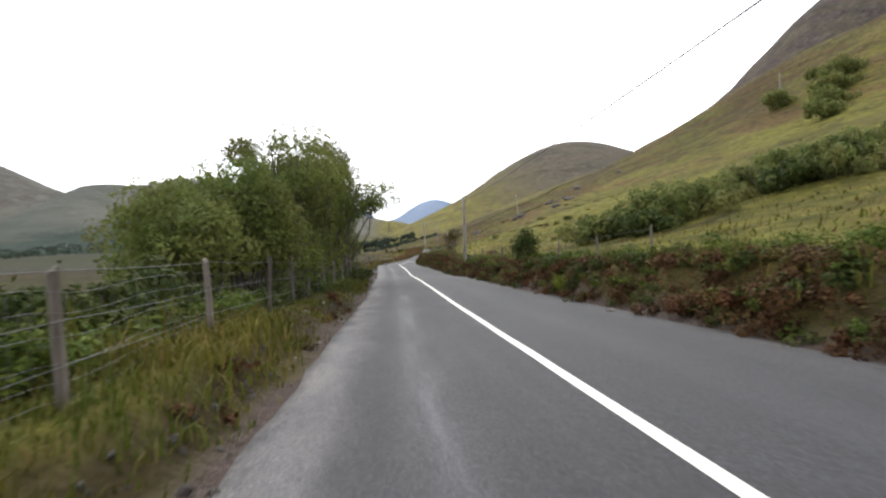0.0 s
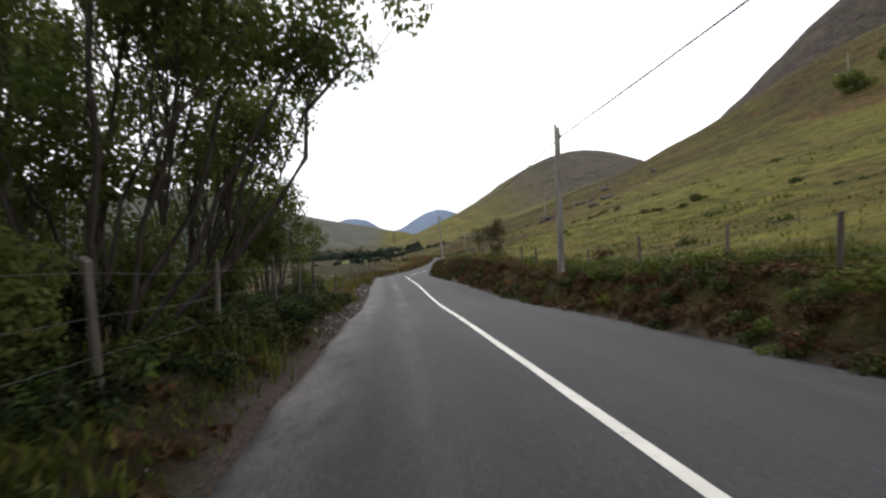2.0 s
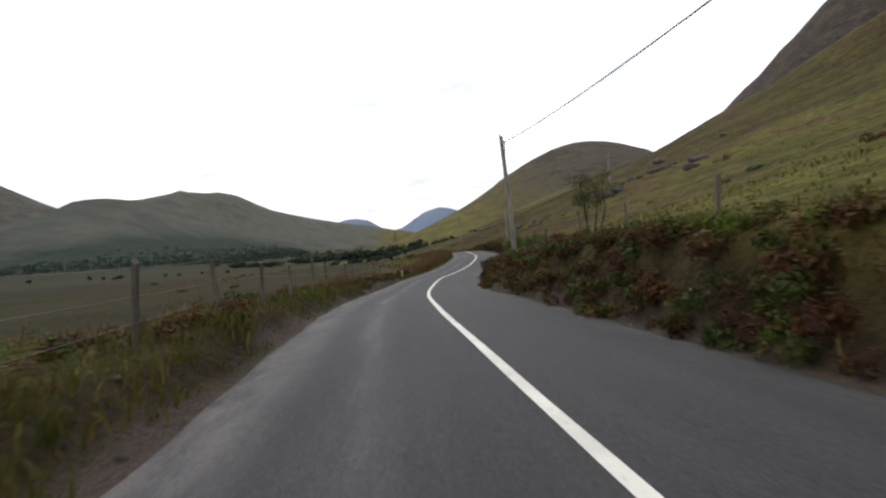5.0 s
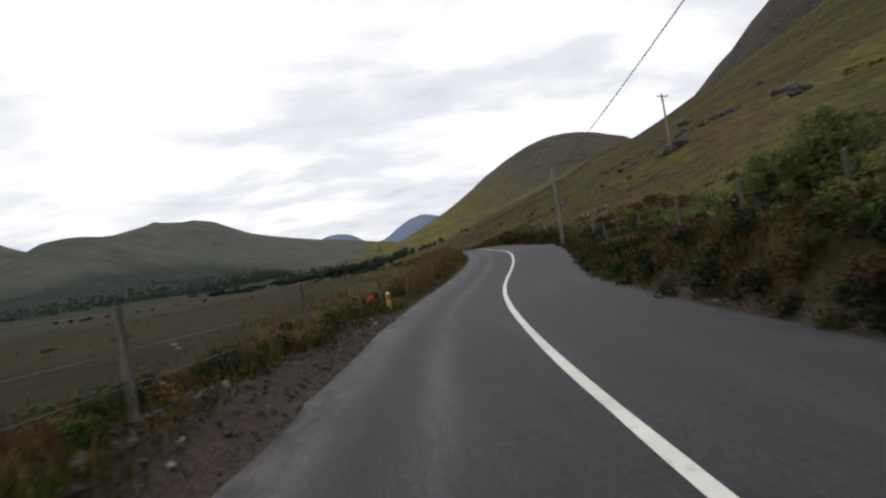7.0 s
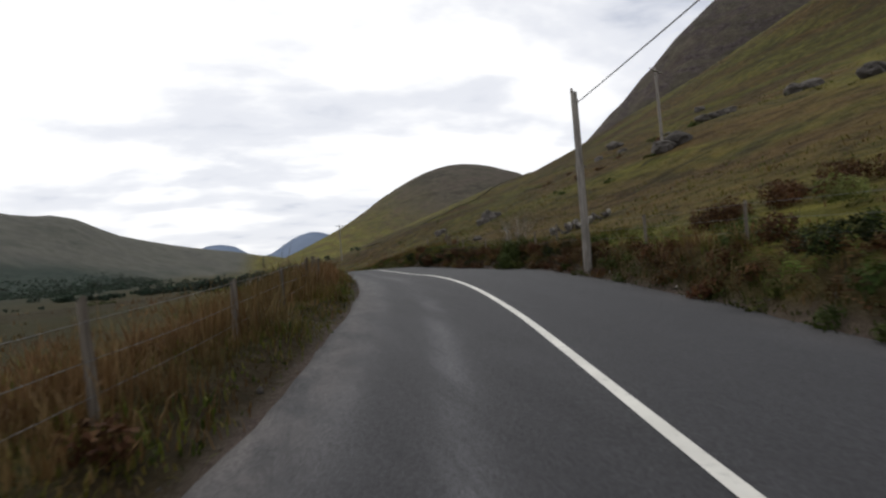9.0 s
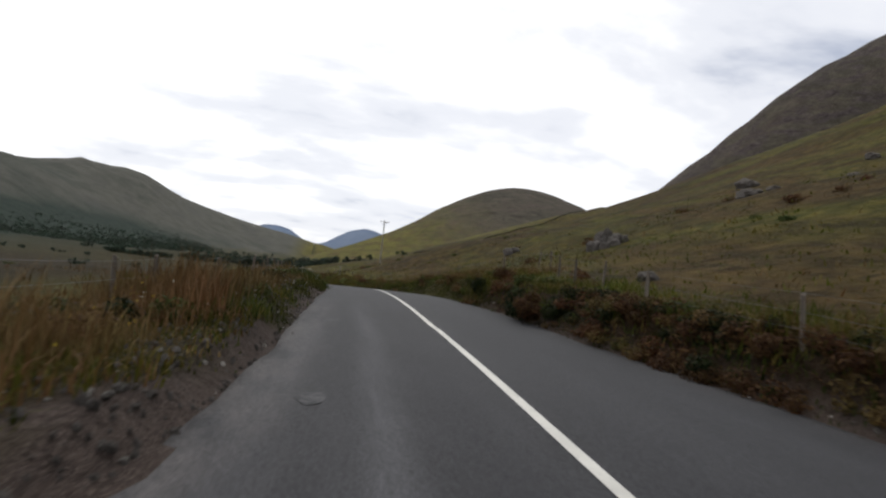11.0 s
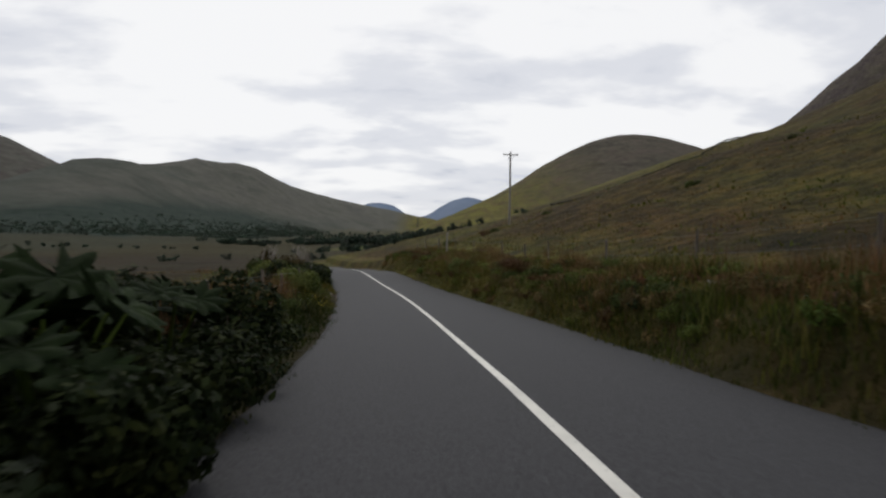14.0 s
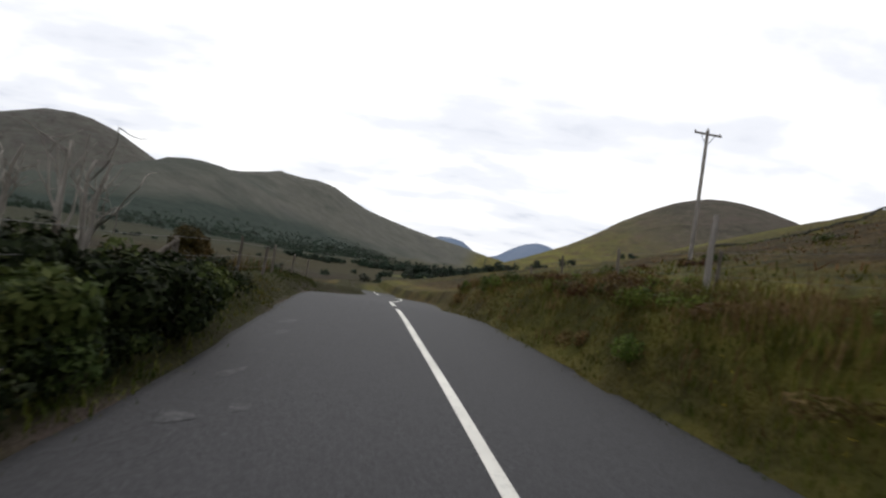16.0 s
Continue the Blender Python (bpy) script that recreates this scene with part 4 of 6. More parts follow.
def make_grass():
    rng = np.random.default_rng(101)
    green, rank, moor, short = [], [], [], []

    def tuft(into, n, y0, y1, d0, d1, side, tall, count=5, width=0.016, lean=0.8, keep=None, patch=0.12):
        near = d1 <= 5
        count, width = (count, width * 0.75) if near else (max(count - 2, 4), width * 1.15)
        p, d = scatter(rng, n, y0, y1, d0, d1, side, keep)
        if len(p):
            h = tall * np.clip(0.85 + 1.3 * fbm(p[:, 0] * 0.55, p[:, 1] * 0.55, 3, 88), 0.35, 1.6) * rng.uniform(0.7, 1.2, len(p)) * np.clip(0.5 + d * 0.8, 0.4, 1)
            into.append(blades(p, h, rng, count, width, lean, patch, d1 > 5))

    # left verge: short and green at first, tall and mixed further on
    tuft(green, 4250, -6, 45, 0.3, 1.7, -1, 0.26)
    tuft(rank, 1800, 24, 42, 0.45, 1.9, -1, 0.2, 6, 0.012, 0.7)
    tuft(green, 1800, 40, 68, 0.4, 2.4, -1, 0.2, 6, 0.012, 0.7)
    tuft(rank, 1500, 96, 114, 0.5, 2.0, -1, 0.18, 6, 0.012, 0.7)
    tuft(green, 765, 45, 66, 0.75, 1.8, -1, 0.26)
    tuft(green, 2900, 64, 112, 0.25, 1.8, -1, 0.22)
    tuft(moor, 1615, 64, 135, 0.5, 2.4, -1, 0.32, keep=patchy(0.35, 7))
    tuft(green, 2400, 112, 152, 0.3, 1.9, -1, 0.2, 6, 0.013, 0.9)
    tuft(moor, 1500, 118, 152, 0.4, 2.2, -1, 0.24, 6, 0.012, 0.8)
    tuft(rank, 900, 112, 152, 0.25, 1.6, -1, 0.17)
    tuft(rank, 2600, 150, 206, -0.05, 1.3, -1, 0.17, 5, 0.016)
    tuft(rank, 3000, 156, 204, -0.05, 1.3, 1, 0.2, 5, 0.016)
    tuft(rank, 2600, 98, 168, 0.0, 0.7, 1, 0.16, 5, 0.016)
    tuft(rank, 5000, 150, 240, -0.05, 2.2, -1, 0.15, 6, 0.013)
    tuft(moor, 4600, 118, 164, 0.8, 4.8, -1, 0.70, 9, 0.010, 0.5, patchy(0.22, 9, -0.45, -0.05))
    tuft(rank, 5200, 160, 187, 0.1, 2.6, -1, 0.2, 6, 0.013, 0.8)
    tuft(moor, 900, 163, 178, 1.6, 4.8, -1, 0.42, 8, 0.010, 0.6, patchy(0.22, 9, -0.45, -0.05))
    tuft(green, 900, 160, 184, 0.4, 2.4, -1, 0.22, 6, 0.012, 0.8)
    tuft(moor, 1870, 168, 240, 1.6, 4.9, -1, 0.6, 8, 0.012, 0.3, patchy(0.22, 10, -0.1, 0.2))
    tuft(moor, 1500, 88, 118, 0.9, 2.8, -1, 0.38, 8, 0.010, 0.5, patchy(0.35, 22, -0.2, 0.1))
    tuft(rank, 1000, 88, 118, 0.8, 2.6, -1, 0.26, 6, 0.013, 0.6, patchy(0.35, 24, -0.2, 0.1))
    tuft(green, 1300, 48, 72, 0.8, 3.0, -1, 0.30, 7, 0.012, 0.7)
    tuft(moor, 900, 48, 72, 0.7, 3.0, -1, 0.34, 7, 0.011, 0.7, patchy(0.4, 25, -0.2, 0.1))
    # left field
    tuft(green, 3570, -6, 60, 1.7, 9, -1, 0.42, 7, 0.02)
    tuft(green, 3230, 60, 240, 1.9, 10, -1, 0.40, 7, 0.02, keep=patchy(0.15, 12))
    tuft(moor, 5100, 40, 240, 2.5, 16, -1, 0.40, 7, 0.02, keep=patchy(0.1, 13, -0.3, 0.1))
    tuft(moor, 2200, 40, 270, 14, 60, -1, 0.26, 8, 0.035, 0.8, patchy(0.06, 14, -0.3, 0.1), 0.4)
    # right bank and slope
    tuft(green, 2720, -4, 50, 0.6, 2.6, 1, 0.34, keep=patchy(0.4, 15))
    tuft(green, 2720, 48, 140, 0.9, 2.8, 1, 0.32, keep=patchy(0.4, 16))
    tuft(moor, 2210, 48, 166, 0.35, 2.4, 1, 0.38, 8, 0.012, 0.8, patchy(0.4, 17, -0.2, 0.15))
    tuft(green, 1870, 138, 168, 0.5, 2.8, 1, 0.36)
    tuft(rank, 1500, 166, 204, 0.0, 3.2, 1, 0.36, 7, 0.012, 0.55)
    tuft(green, 4600, 166, 243, -0.05, 3.6, 1, 0.34, 7, 0.012, 0.6)
    tuft(green, 3000, 196, 236, -0.1, 1.4, 1, 0.2, 6, 0.014, 0.8)
    tuft(rank, 2000, 198, 208, 0.0, 1.9, -1, 0.16, 7, 0.012, 0.9)
    tuft(green, 2400, 204, 228, 0.0, 1.9, -1, 0.15, 7, 0.011, 0.9)
    tuft(green, 1500, 205, 216, 0.0, 1.8, -1, 0.16, 7, 0.010, 0.9)
    tuft(moor, 2600, 166, 243, 0.7, 4.4, 1, 0.62, 9, 0.009, 0.4, patchy(0.3, 18, -0.1, 0.2))
    tuft(green, 7000, -4, 250, 2.2, 13, 1, 0.16, 6, 0.026, 1.2, None, 0.36)
    tuft(moor, 2200, -4, 260, 2.2, 15, 1, 0.2, 7, 0.02, 1.2, patchy(0.12, 19, -0.1, 0.2), 0.36)
    tuft(moor, 1500, 150, 262, 2.6, 22, 1, 0.16, 7, 0.024, 1.2, patchy(0.1, 21, -0.3, 0.1), 0.42)
    tuft(moor, 2400, 195, 243, 0.3, 3.2, 1, 0.34, 6, 0.013, 0.7)
    tuft(moor, 1700, 192, 206, 1.2, 5.0, -1, 0.6, 7, 0.012, 0.45)
    tuft(short, 3000, 0, 270, 12, 70, 1, 0.16, 9, 0.05, 1.0, patchy(0.07, 20, -0.3, 0.1), 0.4)
    tuft(green, 1500, 147, 164, 0.35, 2.4, -1, 0.22, 6, 0.012, 0.8)
    tuft(rank, 700, 196, 213, 0.2, 2.2, 1, 0.3, 7, 0.012, 0.7, patchy(0.8, 26, 0.0, 0.25))
    tuft(moor, 700, 196, 213, 0.2, 2.4, 1, 0.3, 7, 0.011, 0.7, patchy(0.8, 27, 0.0, 0.25))
    tuft(moor, 700, 94, 108, 0.8, 2.4, -1, 0.4, 8, 0.011, 0.7)
    tuft(green, 1500, 96, 124, 0.15, 1.6, 1, 0.2, 6, 0.013, 0.8)
    tuft(green, 2000, 205, 224, 0.0, 2.4, 1, 0.30, 6, 0.012, 0.6)
    stuff("verge_grass", green, "grass", "long green and straw-coloured grass along the road verges", "grass")
    stuff("rank_grass", rank, "dark_grass", "dark green rank grass along the verges", "grass")
    stuff("moor_grass", moor, "moor_grass", "tall reddish-brown moor grass beside the fences", "grass")
    stuff("slope_grass", short, "grass", "tussocky olive grass on the hillside", "grass")


FERNS = [(3.95, 18.4, 0.75), (3.61, 39.53, 0.5), (3.55, 61.2, 0.35), (3.5, 64.4, 0.4), (3.45, 66.8, 0.3), (3.6, 57.5, 0.35)]


def make_ferns():
    rng = np.random.default_rng(202)
    green, dead = [], []

    def patch(into, n, y0, y1, d0, d1, side, tall, keep=None):
        p, d = scatter(rng, n, y0, y1, d0, d1, side, keep)
        if len(p):
            into.append(fronds(p, tall * rng.uniform(0.6, 1.25, len(p)), rng))

    patch(green, 2600, -6, 24, 1.7, 6.5, -1, 0.85)
    patch(green, 900, 20, 48, 0.9, 4.5, -1, 0.55)
    patch(green, 1000, 46, 75, 1.5, 6.0, -1, 0.6, patchy(0.3, 31))
    patch(green, 1100, -4, 52, 0.7, 2.2, 1, 0.6, patchy(0.5, 32))
    patch(green, 500, 55, 80, 0.5, 1.6, 1, 0.5, patchy(0.6, 33, 0.0, 0.3))
    patch(green, 1000, 92, 142, 0.6, 2.2, 1, 0.6, patchy(0.4, 34))
    patch(green, 300, 186, 212, 0.6, 1.6, -1, 0.32)
    patch(dead, 1500, -4, 48, 0.15, 1.3, 1, 0.5, patchy(0.6, 35, -0.25, 0.15))
    patch(dead, 1900, 46, 100, 0.15, 1.4, 1, 0.55, patchy(0.6, 36, -0.35, 0.05))
    patch(dead, 1300, 98, 168, 0.15, 1.2, 1, 0.5, patchy(0.6, 37, -0.2, 0.15))
    patch(dead, 1100, 60, 150, 1.0, 3.0, -1, 0.5, patchy(0.4, 38))
    for x, y, tall in FERNS:
        z = float(ground_z(x, y))
        fern = thing("bank_fern", (x, y, z), "bright yellow-green fern on the peat bank", "fern")
        p = np.zeros((26, 3)) + rng.normal(0, 0.05, (26, 3)) * [1, 1, 0]
        v, q = fronds(p, tall * rng.uniform(0.7, 1.1, 26), rng, 9)
        v *= [0.75, 0.75, 1.6]
        put("frond_rosette", mesh_np("fern", v, q), "young_fern", fern)
    stuff("green_bracken", green, "bracken", "fresh green bracken and weeds by the fence", "fern")
    stuff("dead_bracken", dead, "dead_bracken", "dry rust-brown bracken on the peat bank", "fern")


def make_scrub():
    """Low bramble, heather and bilberry mounds over the banks."""
    rng = np.random.default_rng(303)
    sets = {"shrub": [], "rust": [], "sallow": [], "bracken": [], "gorse": [], "straw": []}
    twigs = []

    def mounds(kind, n, y0, y1, d0, d1, side, size, tall, leaf=0.07, cover=0.32, keep=None):
        p, d = scatter(rng, int(n * 0.86), y0, y1, d0, d1, side, keep)
        cs, rs = [], []
        for c in p:
            k = int(rng.integers(2, 5))
            r = size * rng.uniform(0.5, 1.25, k)
            cs.append(c + rng.normal(0, 1, (k, 3)) * [size * 0.9, size * 0.9, 0] + np.stack([0 * r, 0 * r, tall * rng.uniform(0.2, 1.0, k)], -1))
            rs.append(r)
            for _ in range(1):
                q, rad, _d = limb(rng, c - [0, 0, 0.1], rng.normal(0, 0.5, 3) + [0, 0, 1], tall * 1.5 + 0.2, 0.009, 0.0, 0.3, 3)
                twigs.append((q, rad))
        if cs:
            sets[kind].append(lobes(np.concatenate(cs), np.concatenate(rs), leaf, rng, cover, 0.75, 0.6, True))

    # right bank
    mounds("bracken", 80, -3, 46, 0.7, 2.0, 1, 0.22, 0.30)
    mounds("shrub", 80, -3, 46, 0.5, 1.7, 1, 0.22, 0.25)
    mounds("rust", 110, -3, 48, 0.25, 1.1, 1, 0.20, 0.15)
    mounds("rust", 130, 46, 98, 0.25, 1.3, 1, 0.20, 0.15)
    mounds("shrub", 70, 46, 98, 0.6, 1.9, 1, 0.20, 0.2)
    mounds("bracken", 60, 46, 98, 0.9, 2.1, 1, 0.20, 0.2)
    mounds("shrub", 60, 92, 142, 0.5, 2.6, 1, 0.24, 0.25, keep=patchy(0.4, 55, -0.3, 0.1))
    mounds("rust", 80, 92, 125, 0.3, 2.2, 1, 0.22, 0.15)
    mounds("rust", 70, 96, 168, 0.3, 1.3, 1, 0.20, 0.15)
    mounds("shrub", 50, 143, 168, 0.5, 1.8, 1, 0.20, 0.2, keep=patchy(0.5, 56))
    mounds("shrub", 110, 168, 242, 0.5, 3.0, 1, 0.20, 0.25, 0.06, keep=patchy(0.35, 63))
    mounds("bracken", 34, 168, 242, 0.5, 3.0, 1, 0.18, 0.2, 0.07)
    mounds("rust", 50, 168, 242, 0.5, 2.6, 1, 0.18, 0.2, 0.06)
    # growth that hangs over the peat face
    mounds("shrub", 110, -3, 100, 0.05, 0.6, 1, 0.15, 0.12, 0.055)
    mounds("rust", 130, -3, 100, 0.05, 0.6, 1, 0.15, 0.12, 0.055)
    mounds("bracken", 70, -3, 100, 0.05, 0.7, 1, 0.14, 0.14, 0.055)
    mounds("shrub", 60, 100, 160, 0.05, 0.7, 1, 0.15, 0.12, 0.055)
    mounds("rust", 170, -3, 100, 0.12, 0.9, 1, 0.19, 0.06)
    mounds("shrub", 70, -3, 100, 0.15, 1.0, 1, 0.18, 0.06)
    mounds("straw", 60, -3, 100, 0.2, 1.2, 1, 0.17, 0.08)
    mounds("rust", 80, -2, 34, 0.15, 1.2, 1, 0.20, 0.06)
    mounds("shrub", 60, -2, 34, 0.2, 1.3, 1, 0.19, 0.06)
    mounds("bracken", 45, -2, 34, 0.3, 1.4, 1, 0.18, 0.06)
    mounds("bracken", 40, -3, 100, 0.2, 1.0, 1, 0.15, 0.06)
    mounds("rust", 60, 48, 80, 0.12, 1.3, 1, 0.16, 0.06, 0.045)
    mounds("rust", 70, 52, 72, 0.5, 1.5, 1, 0.18, 0.05, 0.045)
    mounds("bracken", 10, 50, 64, 1.4, 3.0, -1, 0.20, 0.2)
    mounds("shrub", 10, 50, 64, 1.3, 3.0, -1, 0.18, 0.15)
    mounds("shrub", 50, 48, 80, 0.15, 1.4, 1, 0.18, 0.06)
    mounds("straw", 30, 48, 80, 0.15, 1.4, 1, 0.17, 0.06)
    mounds("rust", 34, 54, 68, 0.1, 1.1, 1, 0.17, 0.08, 0.05)
    mounds("shrub", 26, 54, 68, 0.05, 1.0, 1, 0.17, 0.1, 0.05)
    mounds("bracken", 22, 54, 68, 0.05, 0.9, 1, 0.15, 0.12, 0.05)
    mounds("shrub", 46, 98, 122, 0.05, 0.9, 1, 0.18, 0.12, 0.055)
    mounds("gorse", 46, 98, 122, 0.05, 1.0, 1, 0.19, 0.12, 0.055)
    mounds("rust", 60, 100, 168, 0.15, 0.9, 1, 0.20, 0.06)
    mounds("straw", 80, 138, 158, 0.1, 1.3, 1, 0.2, 0.10, 0.05)
    mounds("rust", 90, 136, 157, 0.05, 1.1, 1, 0.22, 0.12, 0.05)
    mounds("gorse", 55, 146, 160, 0.15, 1.3, 1, 0.2, 0.15, 0.05)
    mounds("gorse", 20, 138, 146, 0.2, 1.2, 1, 0.22, 0.15, 0.05)
    mounds("straw", 120, 168, 240, 0.3, 3.2, 1, 0.2, 0.22, 0.055)
    mounds("bracken", 60, 186, 240, 0.3, 3.0, 1, 0.2, 0.2, 0.06)
    mounds("shrub", 34, 194, 218, 0.4, 2.0, 1, 0.17, 0.12, 0.055)
    mounds("straw", 40, 194, 218, 0.1, 2.2, 1, 0.17, 0.12, 0.055)
    mounds("bracken", 24, 194, 218, 0.1, 2.0, 1, 0.16, 0.12, 0.055)
    mounds("gorse", 14, 194, 218, 0.7, 1.9, 1, 0.16, 0.08, 0.055)
    mounds("rust", 18, 194, 218, 0.3, 2.0, 1, 0.17, 0.12, 0.055)
    mounds("rust", 5, 223.3, 225.4, 0.7, 1.4, 1, 0.22, 0.3, 0.06)
    mounds("rust", 5, 207.5, 209.5, 0.7, 1.4, 1, 0.24, 0.6, 0.06)
    mounds("rust", 6, 161, 164, 0.3, 0.9, 1, 0.30, 0.35)
    # left verge and field edge
    mounds("bracken", 120, -3, 26, 1.6, 5.5, -1, 0.30, 0.45)
    mounds("shrub", 60, -3, 46, 1.5, 5.0, -1, 0.28, 0.3)
    # dark clumps below the willows stand in for the shade they cast
    mounds("shrub", 50, 20, 42, 0.5, 1.6, -1, 0.17, 0.1)
    mounds("gorse", 50, 22, 44, 0.6, 2.2, -1, 0.18, 0.12)
    mounds("shrub", 50, 33, 45, 0.7, 1.9, -1, 0.22, 0.3, 0.06)
    mounds("gorse", 36, 33, 45, 0.7, 1.7, -1, 0.22, 0.25, 0.06)
    mounds("rust", 60, -3, 46, 0.2, 0.8, -1, 0.10, 0.08)
    mounds("shrub", 70, 46, 120, 1.3, 6.0, -1, 0.24, 0.2, keep=patchy(0.4, 58))
    mounds("straw", 22, 96, 108, 0.9, 2.2, -1, 0.18, 0.2, 0.055)
    mounds("gorse", 20, 94, 108, 1.1, 2.8, -1, 0.2, 0.25, 0.055)
    mounds("gorse", 30, 103, 118, 1.0, 3.6, -1, 0.22, 0.2, 0.06)
    mounds("shrub", 40, 96, 118, 0.9, 4.0, -1, 0.22, 0.25, 0.06)
    mounds("rust", 80, 60, 150, 0.7, 4.0, -1, 0.20, 0.15, keep=patchy(0.4, 59))
    mounds("shrub", 34, 150, 200, 0.8, 2.6, -1, 0.20, 0.2, 0.075)
    mounds("gorse", 22, 150, 200, 0.8, 2.6, -1, 0.20, 0.2, 0.075)
    mounds("shrub", 30, 203, 240, 2.0, 3.8, -1, 0.24, 0.35, 0.075)
    mounds("shrub", 12, 203.5, 207.5, 0.8, 1.8, -1, 0.2, 0.3, 0.07)
    mounds("gorse", 20, 203, 240, 1.9, 3.6, -1, 0.22, 0.3, 0.07)
    mounds("gorse", 26, 136, 152, 3.0, 5.5, -1, 0.26, 0.3, 0.065)
    mounds("gorse", 45, 184, 195, 0.3, 1.5, -1, 0.22, 0.2)
    mounds("gorse", 16, 215.5, 221, 1.0, 2.2, -1, 0.20, 0.2, 0.06)
    mounds("gorse", 36, 215.0, 218.6, 0.4, 1.3, -1, 0.2, 0.25, 0.055)
    mounds("shrub", 16, 215.0, 218.6, 0.4, 1.3, -1, 0.2, 0.25, 0.055)
    mounds("gorse", 26, 218.0, 223.5, 0.55, 1.7, -1, 0.22, 0.4, 0.055)
    mounds("shrub", 10, 204.0, 209.5, 1.0, 2.0, -1, 0.24, 0.5, 0.06)
    mounds("sallow", 30, 98, 130, 1.6, 5.0, 1, 0.34, 0.4)
    mounds("gorse", 60, 100, 128, 0.6, 4.0, 1, 0.28, 0.3)
    mounds("rust", 26, 116, 134, 1.5, 6.0, 1, 0.36, 0.45)
    # heather and rushes over the open ground
    mounds("shrub", 110, 20, 260, 4.0, 34.0, 1, 0.34, 0.05, 0.13, 0.5, patchy(0.09, 60))
    mounds("rust", 90, 20, 260, 3.0, 30.0, 1, 0.34, 0.05, 0.13, 0.5, patchy(0.09, 61))
    mounds("shrub", 40, 30, 260, 8.0, 45.0, -1, 0.4, 0.05, 0.13, 0.5, patchy(0.07, 62))
    stuff("bramble_scrub", sets["shrub"], "shrub", "dark green bramble and heather clumps on the banks", "scrub")
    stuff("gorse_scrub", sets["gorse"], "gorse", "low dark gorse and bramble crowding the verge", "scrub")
    stuff("leafy_weeds", sets["bracken"], "bracken", "fresh green leafy weeds on the banks", "weeds")
    stuff("rusty_scrub", sets["rust"], "rust", "rust-brown withered heather on the banks", "scrub")
    stuff("withered_bracken", sets["straw"], "straw", "golden-brown withered bracken lumps on the banks", "bracken")
    stuff("sallow_scrub", sets["sallow"], "sallow", "low grey-green sallow shoots behind the bank", "scrub")
    v, q = tubes(twigs, 3)
    stuff("scrub_twigs", [(v, q)], "bark", "thin dark twigs among the scrub", "twigs")


def make_flowers():
    rng = np.random.default_rng(404)
    for name, material, label, spots in (
        ("white_flowers", "petal_white", "small white wild flowers in the verge", ((150, 150, 222, 0.3, 1.8, -1), (170, 163, 182, 0.3, 1.9, -1), (40, 214.5, 219, 0.1, 0.9, -1), (25, 20, 60, 1.2, 3.0, -1), (20, 182, 232, 0.6, 2.5, 1))),
        ("yellow_flowers", "petal_yellow", "small yellow wild flowers in the verge", ((26, 146, 152, 0.6, 2.2, -1), (60, 202.2, 204.6, 0.25, 0.9, -1), (14, 176, 180, 0.6, 1.5, -1), (46, 211, 223, 0.1, 0.5, 1), (22, 178, 200, 0.8, 2.4, 1))),
    ):
        v = []
        for n, y0, y1, d0, d1, side in spots:
            p, d = scatter(rng, n, y0, y1, d0, d1, side)
            p[:, 2] += rng.uniform(0.18, 0.36, len(p))
            v.append(leaves(p, 0.010, 6, 0.017, rng))
        stuff(name, v, material, label, "flowers")


